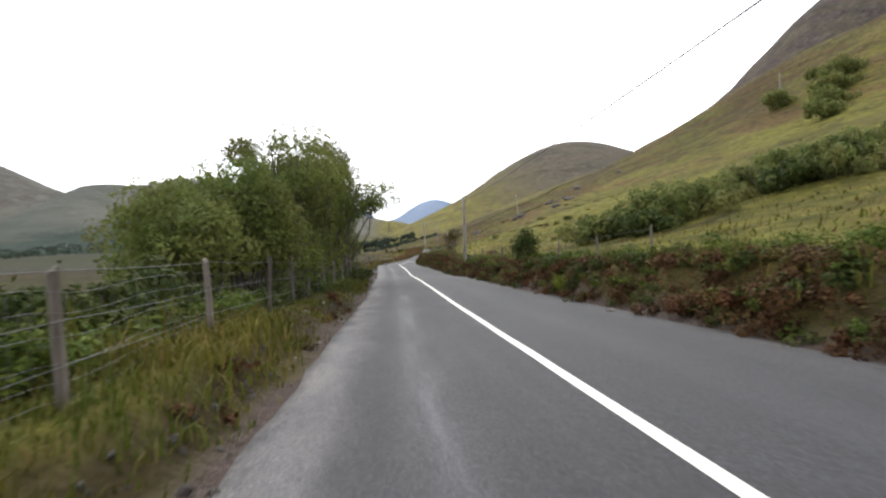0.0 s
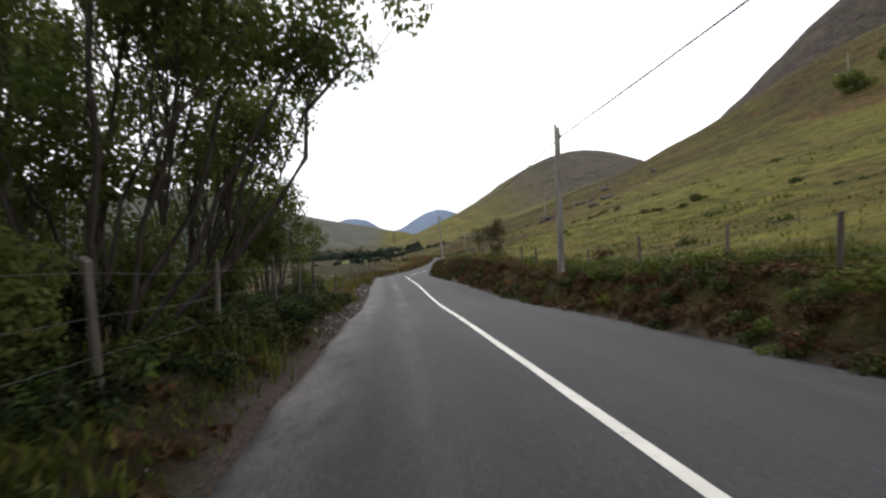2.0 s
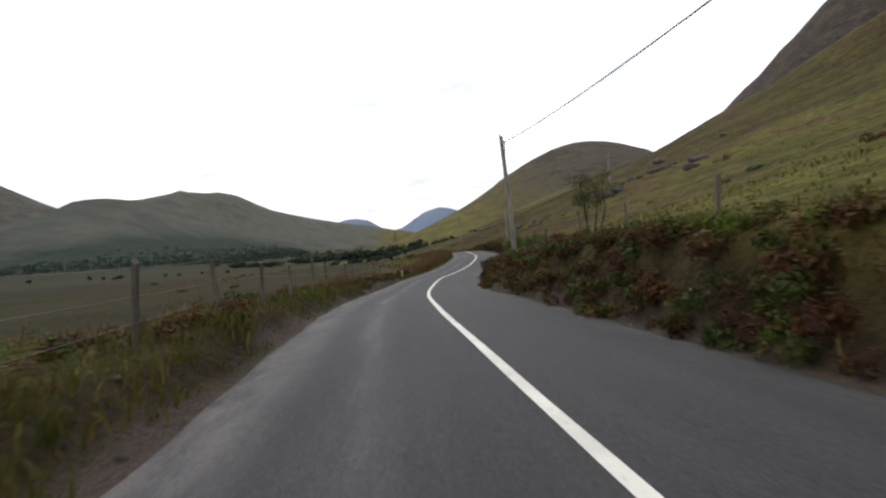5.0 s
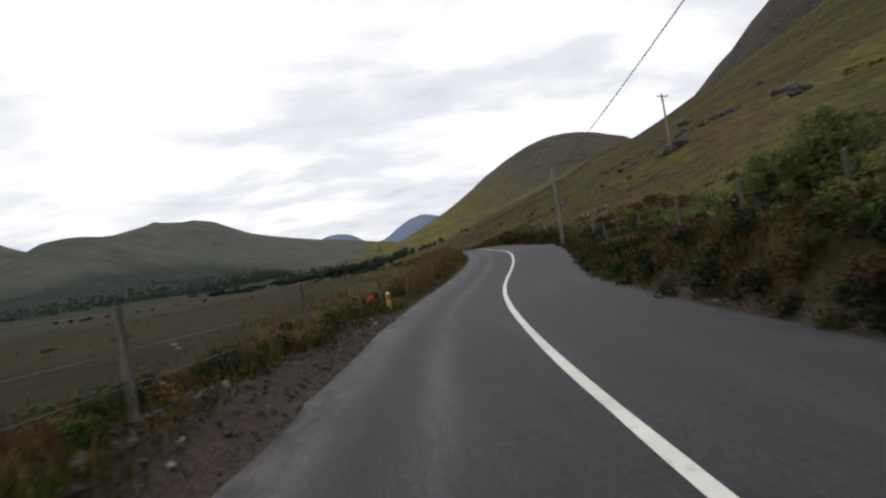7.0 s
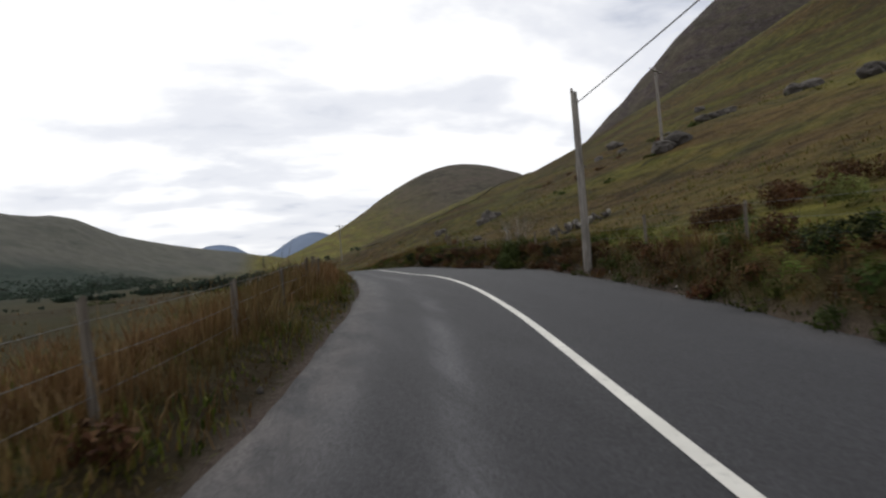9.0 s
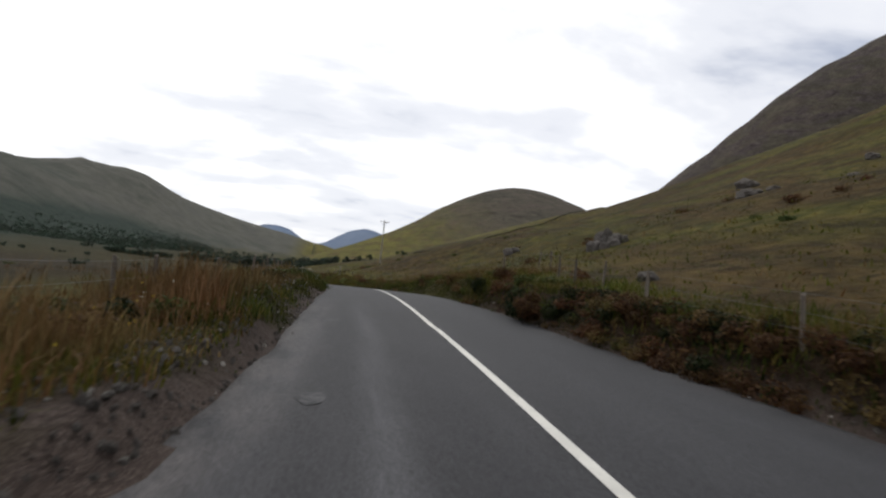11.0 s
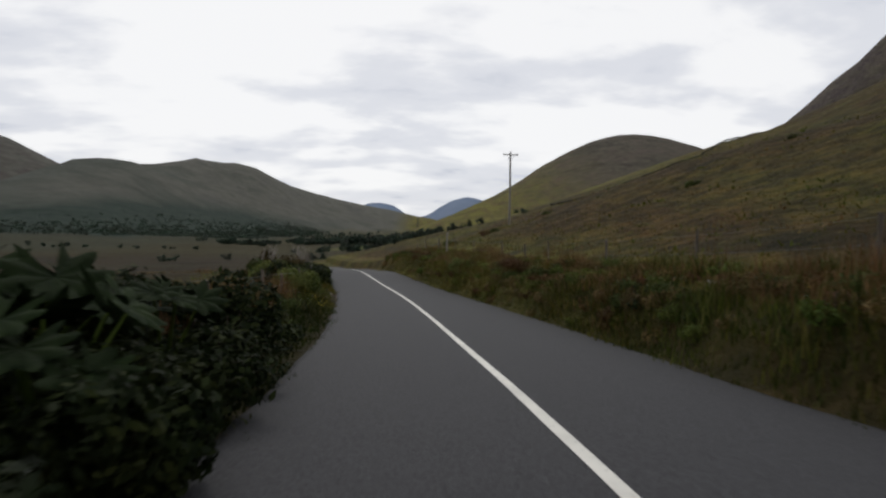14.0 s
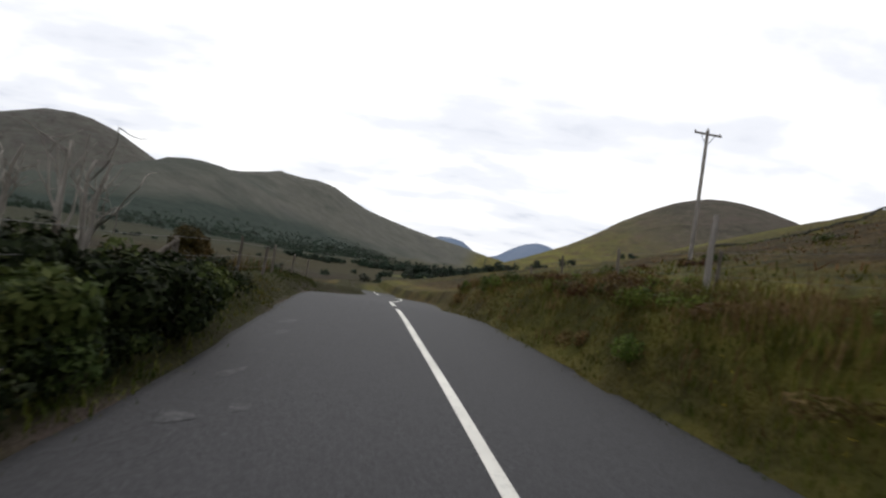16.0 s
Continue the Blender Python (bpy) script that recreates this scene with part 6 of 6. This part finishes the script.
def make_fences():
    left = [0.8, 4.1, 7.4, 10.9, 13.7, 16.3, 19.6, 22.8, 26.4, 30.2, 33.6, 37.0, 40.4, 43.8, 47.3, 52.7, 57.5, 61.0, 64.7, 68.0, 70.9, 74.2, 77.5, 80.8, 84.0, 87.3, 90.6, 94.4, 97.8, 101.0, 106.5]
    make_fence("fence", left, lambda y: -4.0, "weathered wooden post-and-wire fence with sheep netting", 700, 1.0, (2.0, 24.0))
    left2 = [111.8, 115.0, 118.9, 122.0, 125.3, 128.6, 132.0, 135.5, 139.0, 142.6, 145.6, 148.0, 152.9, 154.9, 157.4, 159.9, 162.0, 167.0, 169.4, 172.1, 174.4, 176.5, 178.8, 181.8, 183.8, 187.4, 191.0, 194.5, 198.0, 201.5, 204.8, 208.2, 211.5, 215.0, 218.3, 221.6, 225.6, 228.7, 231.4, 235.0, 238.5]
    _, feet = make_fence("fence", left2, lambda y: float(np.interp(y, [112, 140, 152, 162, 176, 186, 200], [-4.0, -4.2, -5.3, -5.6, -5.2, -4.7, -4.0])), "weathered post-and-wire fence in tall moor grass", 720, 0.84)
    brace(feet[9], (-0.62, -0.35, 0), 0.8)
    brace(feet[21], (-0.5, -0.3, 0), 0.8)
    brace(feet[35], (-0.3, -0.95, 0), 1.1)
    right = [14.0, 17.7, 22.0, 26.0, 30.2, 33.4, 36.0, 40.0, 44.0, 47.9, 51.4, 54.4, 58.0, 61.4, 64.8, 68.9, 73.1, 77.0, 81.0, 85.0, 89.5, 94.0, 98.8, 103.1, 106.5, 110.0, 113.6, 117.5, 121.5, 125.5, 129.5, 133.5, 137.5, 140.5, 143.2, 147.2, 150.5, 155.1]
    make_fence("fence", right, lambda y: 4.7, "old wooden post-and-wire fence on the road bank", 740, 0.85)
    right2 = [158.9, 161.4, 164.5, 168.4, 172.5, 177.0, 181.5, 186.0, 190.5, 195.0, 200.0, 205.0, 209.5, 212.5, 216.0, 221.0, 225.5, 230.0, 234.5, 239.0]
    make_fence("fence", right2, lambda y: float(np.interp(y, [157, 163, 172, 185, 210], [5.3, 5.7, 8.4, 7.5, 6.0])), "old wooden post-and-wire fence above the grass bank", 760, 0.85, wires=(0.35, 0.9))


def make_pole(name, at, top, label, arm=None, radius=0.13, turn=0.0, lean=0.0):
    """A tapered wooden pole; arm: the length of a crossarm with its insulators."""
    x, y = at
    z = float(ground_z(x, y))
    h = top - z
    ob = thing(name, pose(x, y, z, 0, lean, turn), label, "utility pole", "poles of the overhead line")
    zz = np.linspace(-0.6, h, 7)
    p = np.stack([0.012 * np.sin(zz * 0.6), 0.01 * np.cos(zz * 0.5), zz], -1)
    v, q = tubes([(p, np.linspace(radius, radius * 0.72, 7))], 12)
    cap = np.concatenate([v, p[-1:] + [[0, 0, 0.03]]])
    n = len(v)
    t = np.stack([n - 12 + np.arange(12), n - 12 + (np.arange(12) + 1) % 12, np.full(12, n)], -1)
    put("shaft", mesh_np("shaft", cap, q, t, smooth=True), "pole", ob)

    def knob(px, pz, r=0.045, on=None):
        prof = np.array([[0.35, 0], [1, 0.25], [0.75, 0.5], [1, 0.8], [0.5, 1.15], [0.05, 1.25]]) * [r, 0.12]
        pts = np.array([[px, 0, pz + b] for _, b in prof])
        v2, q2 = tubes([(pts, prof[:, 0])], 8)
        put("insulator", mesh_np("insulator", v2, q2, smooth=True), "insulator", on or ob)

    if arm:
        w = arm / 2
        bm = bmesh.new()
        bmesh.ops.create_cube(bm, size=1.0, matrix=Matrix.Translation((0, -radius * 0.8, h - 0.28)) @ Matrix.Diagonal((arm, 0.09, 0.11, 1)))
        bmesh.ops.bevel(bm, geom=bm.edges[:], offset=0.012, segments=1, affect="EDGES")
        me = bpy.data.meshes.new("crossarm")
        bm.to_mesh(me)
        bm.free()
        bar = put("crossarm", me, "pole", ob)
        for s in (-1, 1):
            v3, q3 = tubes([(np.array([[s * w * 0.55, -radius * 0.8, h - 0.3], [s * 0.1, -radius * 0.5, h - 0.85]]), np.array([0.018, 0.018]))], 6)
            put("arm_brace", mesh_np("arm_brace", v3, q3), "wire", bar)
        for s in (-1, 0, 1):
            knob(s * w * 0.9, h - 0.22 if s else h + 0.02, 0.045, bar if s else None)
    else:
        knob(-0.06, h - 0.02)
        knob(0.10, h - 0.35, 0.04)
    return np.array([x + 0.16 + h * math.sin(radians(lean)), y, top - 0.28])


def make_line():
    single = "tall weathered wooden pole carrying one overhead cable"
    cross = "weathered wooden pole with a crossarm on the hillside"
    p0 = make_pole("utility_pole", (4.5, -6.0), 5.8, single)
    p1 = make_pole("utility_pole", (4.1, 45.2), 4.42, single)
    p2 = make_pole("utility_pole", (3.72, 94.6), 4.35, single, radius=0.125, lean=-3.5)
    p3 = make_pole("utility_pole", (11.0, 136.0), 3.15, single)
    make_pole("utility_pole", (33.2, 160.6), 12.8, cross, 2.2, 0.13, 30, -2.0)
    make_pole("utility_pole", (118.5, 171.0), float(ground_z(118.5, 171.0)) + 7.4, cross, 2.6, 0.2, 30)
    make_pole("utility_pole", (17.0, 249.4), 8.5, cross, 1.75, 0.13, 12)
    # a taller fence post on the bank; there is no gate here
    stub = thing("tall_fence_post", (9.2, 224.2, float(ground_z(9.2, 224.2))), "tall pale wooden post standing on the grass bank", "post")
    v, q = tubes([(np.array([[0, 0, -0.4], [0, 0, 0.9], [0.02, 0, 1.52]]), np.array([0.06, 0.055, 0.05]))], 10)
    put("shaft", mesh_np("stub", v, q, smooth=True), "pole", stub)
    for a, b, sag in ((p0, p1, 0.25), (p1, p2, 1.0), (p2, p3, 0.35)):
        cable = thing("overhead_cable", tuple(a), "thin dark overhead cable sagging between poles", "cable", "cables of the overhead line")
        v, q = tubes([(wire_path(a, b, sag, 24) - a, np.full(24, 0.017))], 5)
        put("strand", mesh_np("strand", v, q, smooth=True), "cable", cable)


def rock_mesh(seed, subdivisions=3, rough=0.35, name="rock"):
    bm = bmesh.new()
    bmesh.ops.create_icosphere(bm, subdivisions=subdivisions, radius=1.0)
    shift = Vector((seed * 3.7, seed * 1.3, seed * 2.1))
    for v in bm.verts:
        n = v.co.normalized()
        k = 1 + rough * noise.noise(n * 1.3 + shift) + rough * 0.5 * noise.noise(n * 3.1 + shift) + rough * 0.25 * noise.noise(n * 7.0 + shift)
        block = max(abs(n.x), abs(n.y), abs(n.z))
        v.co = n * k * (0.75 + 0.25 / block)
    me = bpy.data.meshes.new(name)
    bm.to_mesh(me)
    bm.free()
    return me


def make_rock(name, at, size, seed, label, material="stone", sink=0.3, turn=0.0):
    x, y = at
    me = rock_mesh(seed)
    ob = put(name, me, material)
    ob.matrix_basis = pose(x, y, float(ground_z(x, y)) + size[2] * (1 - sink) * 0.6, 0, 0, turn) @ Matrix.Diagonal((*size, 1))
    return tagged(ob, label, "rock")


def make_rocks():
    crag = "lichen-spotted grey rock outcrop on the grassy slope"
    for k, (x, y, sx, sy, sz) in enumerate([(23.6, 178.2, 0.5, 0.45, 0.5), (24.3, 178.5, 0.62, 0.5, 0.75), (25.0, 178.3, 0.5, 0.45, 0.6), (24.6, 177.7, 0.42, 0.38, 0.4), (23.9, 177.6, 0.32, 0.28, 0.35), (25.4, 177.9, 0.3, 0.26, 0.35), (24.4, 178.2, 0.3, 0.3, 0.9), (23.9, 178.4, 0.28, 0.25, 0.7), (26.6, 205.0, 0.6, 0.5, 0.55), (27.5, 205.4, 0.5, 0.45, 0.45), (43.6, 167.4, 0.9, 0.6, 0.5), (44.8, 167.1, 1.2, 0.7, 0.45), (46.0, 166.8, 0.8, 0.6, 0.4), (47.2, 160.2, 0.9, 0.7, 0.6), (48.4, 159.8, 1.1, 0.7, 0.5), (40.5, 148.6, 0.9, 0.7, 0.6), (41.6, 148.9, 0.7, 0.6, 0.45), (32.4, 159.6, 0.9, 0.8, 0.6), (33.6, 159.2, 1.0, 0.8, 0.6), (34.6, 160.6, 0.7, 0.6, 0.5), (54.0, 203.0, 0.8, 0.7, 0.8), (62.0, 196.0, 0.9, 0.7, 0.5), (70.7, 223.5, 1.8, 1.2, 1.0), (38.2, 182.0, 0.7, 0.6, 0.4), (16.1, 159.3, 0.3, 0.3, 0.2), (60.0, 205.0, 1.0, 0.8, 0.5), (84.0, 214.0, 1.2, 0.9, 0.6)]):
        make_rock("boulder", (x, y), (sx, sy, sz), k + 1, crag, turn=37 * k)
    for k, (x, y, s) in enumerate([(-3.72, 57.7, 0.06), (-3.4, 58.6, 0.05), (-3.7, 60.2, 0.05), (-14.4, 130.9, 0.16), (-13.4, 128.6, 0.1), (5.9, 33.0, 0.09), (3.35, 12.5, 0.07), (-3.2, 12.0, 0.06), (13.4, 196.5, 0.10), (12.9, 202.0, 0.09)]):
        make_rock("pale_stone", (x, y), (s * 1.3, s, s * 0.8), k + 40, "pale loose stone lying in rough grass", "pale_stone", 0.3, 51 * k)
    # tumbled wall stones beside the bank
    rng = np.random.default_rng(808)
    wall = thing("tumbled_wall", (17.2, 147.0, float(ground_z(17.2, 147.0))), "tumbled dry stone wall in the grass", "wall")
    stones = [rock_mesh(70 + k, 2, 0.55, "stone") for k in range(4)]
    for me in stones:
        me.materials.append(MAT["pale_stone"] if me.name.endswith("1") else MAT["stone"])
    o = wall.location
    for k in range(22):
        x, y = 15.9 + 3.0 * rng.uniform(0, 1), 145.6 + 2.8 * rng.uniform(0, 1) * 0.5 + 1.0
        s = rng.uniform(0.09, 0.2)
        ob = new("stone", stones[k % 4])
        ob.parent = wall
        ob.matrix_basis = pose(x - o.x, y - o.y, float(ground_z(x, y)) - o.z + s * 0.4 + 0.2 * rng.uniform(0, 1), *rng.uniform(0, 90, 3)) @ Matrix.Diagonal((s * 1.5, s * 0.95, s * 0.6, 1))
    # the field wall that climbs the spur
    far = thing("field_wall", (26.5, 273.0, float(ground_z(26.5, 273.0))), "dark dry stone wall climbing the spur to the skyline", "wall")
    o = np.array(far.location)
    me = rock_mesh(91, 1, 0.3, "stone")
    me.materials.append(MAT["dark_stone"])
    for s in np.arange(0, 210, 0.75) + rng.uniform(-0.3, 0.3, 280):
        if rng.uniform() < 0.25:
            continue
        x, y = 26.5 + 0.598 * s + rng.normal(0, 0.2), 273 + 0.801 * s + rng.normal(0, 0.2)
        ob = new("stone", me)
        ob.parent = far
        k = rng.uniform(0.75, 1.2)
        ob.matrix_basis = pose(x - o[0], y - o[1], float(ground_z(x, y)) - o[2] + 0.2, 0, 0, rng.uniform(20, 80)) @ Matrix.Diagonal((0.24 * k, 0.42 * k, 0.18 * k, 1))
    # loose stones and clods beside the asphalt
    v0 = np.array([tuple(v.co) for v in rock_mesh(95, 1, 0.4, "pebble").vertices])
    f0 = np.array([tuple(p.vertices) for p in bpy.data.meshes["pebble"].polygons])
    for name, material, label, spots in (
        ("loose_stones", "stone", "grey loose stones and rubble along the road edge", ((1100, 36, 51, 0.05, 1.1, -1, 0.019), (1000, 52, 66, 0.05, 1.2, -1, 0.02), (1000, 98, 113, 0.05, 1.2, -1, 0.022), (320, -4, 44, 0.0, 0.6, -1, 0.02), (900, 146, 163, 0.0, 1.0, -1, 0.018), (160, 138, 152, 0.0, 0.4, -1, 0.02), (420, -4, 168, 0.02, 0.5, 1, 0.022), (160, 62, 138, 0.1, 0.7, -1, 0.025))),
        ("pale_pebbles", "pale_stone", "pale pebbles scattered along the road edge", ((70, 37, 50, 0.1, 1.0, -1, 0.026), (36, 52, 65, 0.1, 1.2, -1, 0.022), (30, 98, 113, 0.1, 1.2, -1, 0.022), (60, 147, 162, 0.0, 0.9, -1, 0.016), (40, -4, 44, 0.05, 0.7, -1, 0.02), (60, -4, 168, 0.02, 0.5, 1, 0.024))),
    ):
        vs, ts, base = [], [], 0
        for n, y0, y1, d0, d1, side, size in spots:
            p, d = scatter(rng, n, y0, y1, d0, d1, side, None, True)
            for c in p:
                s = size * min(rng.lognormal(0, 0.45), 2.2)
                turn = Euler(rng.uniform(0, 6, 3)).to_matrix()
                vs.append((v0 * [1.3 * s, s, 0.75 * s]) @ np.array(turn).T + c + [0, 0, s * 0.4])
                ts.append(f0 + base)
                base += len(v0)
        tagged(put(name, mesh_np(name, np.concatenate(vs), None, np.concatenate(ts)), material), label, "stones", kind="stuff")


def make_marker():
    """A yellow marker post with a blue reflector, and a red board beside it."""
    x, y = -1.68, 113.4
    z = float(ground_z(x, y)) - 0.25
    ob = thing("marker_post", (x, y, z), "yellow plastic marker post with a rounded pale top", "marker post")
    ring = np.linspace(0, 2 * np.pi, 16, endpoint=False)
    zz = np.array([-0.2, 0.0, 0.3, 0.6, 0.72])
    v, q = tubes([(np.stack([0 * zz, 0 * zz, zz], -1), np.array([0.07, 0.07, 0.068, 0.066, 0.064]))], 16)
    shaft = put("shaft", mesh_np("shaft", v, q, smooth=True), "yellow", ob)
    zz = np.array([0.72, 0.75, 0.775, 0.79, 0.795])
    v, q = tubes([(np.stack([0 * zz, 0 * zz, zz], -1), np.array([0.065, 0.06, 0.045, 0.022, 0.002]))], 16)
    put("cap", mesh_np("cap", v, q, smooth=True), "cap", shaft, "rounded pale cap")
    bm = bmesh.new()
    bmesh.ops.create_cube(bm, size=1.0, matrix=Matrix.Translation((0.012, -0.066, 0.62)) @ Matrix.Diagonal((0.06, 0.012, 0.09, 1)))
    me = bpy.data.meshes.new("reflector")
    bm.to_mesh(me)
    bm.free()
    put("reflector", me, "blue", shaft, "dark blue square reflector")
    x, y = x - 0.45, y - 0.12
    z = float(ground_z(x, y)) - 0.34
    board = thing("red_board", pose(x, y, z, 0, -8, 12), "faded red plastic board standing in the verge", "board")
    bm = bmesh.new()
    bmesh.ops.create_cube(bm, size=1.0, matrix=Matrix.Translation((0, 0, 0.38)) @ Matrix.Diagonal((0.24, 0.05, 0.72, 1)))
    bmesh.ops.bevel(bm, geom=bm.edges[:], offset=0.018, segments=2, affect="EDGES")
    me = bpy.data.meshes.new("panel")
    bm.to_mesh(me)
    bm.free()
    put("panel", me, "red", board)
    for s in (-1, 1):
        v, q = tubes([(np.array([[s * 0.07, 0, -0.25], [s * 0.07, 0, 0.05]]), np.array([0.02, 0.02]))], 8)
        put("stake", mesh_np("stake", v, q), "red", board)



def make_litter():
    """A crumpled paper scrap on the verge."""
    x, y = 3.66, 210.9
    bm = bmesh.new()
    bmesh.ops.create_grid(bm, x_segments=7, y_segments=5, size=0.5)
    for v in bm.verts:
        v.co = Vector((v.co.x * 0.11, v.co.y * 0.06, 0.03 * noise.noise(v.co * 3.1) + 0.02 * noise.noise(v.co * 7.0)))
    bmesh.ops.solidify(bm, geom=bm.faces[:], thickness=0.002)
    me = bpy.data.meshes.new("paper_scrap")
    bm.to_mesh(me)
    bm.free()
    ob = put("paper_scrap", me, "cap")
    ob.matrix_basis = pose(x, y, float(ground_z(x, y)) + 0.10, 18, 10, 30)
    tagged(ob, "crumpled white paper scrap lying in the verge grass", "litter")


make_litter()
make_fences()
make_line()
make_marker()
make_rocks()
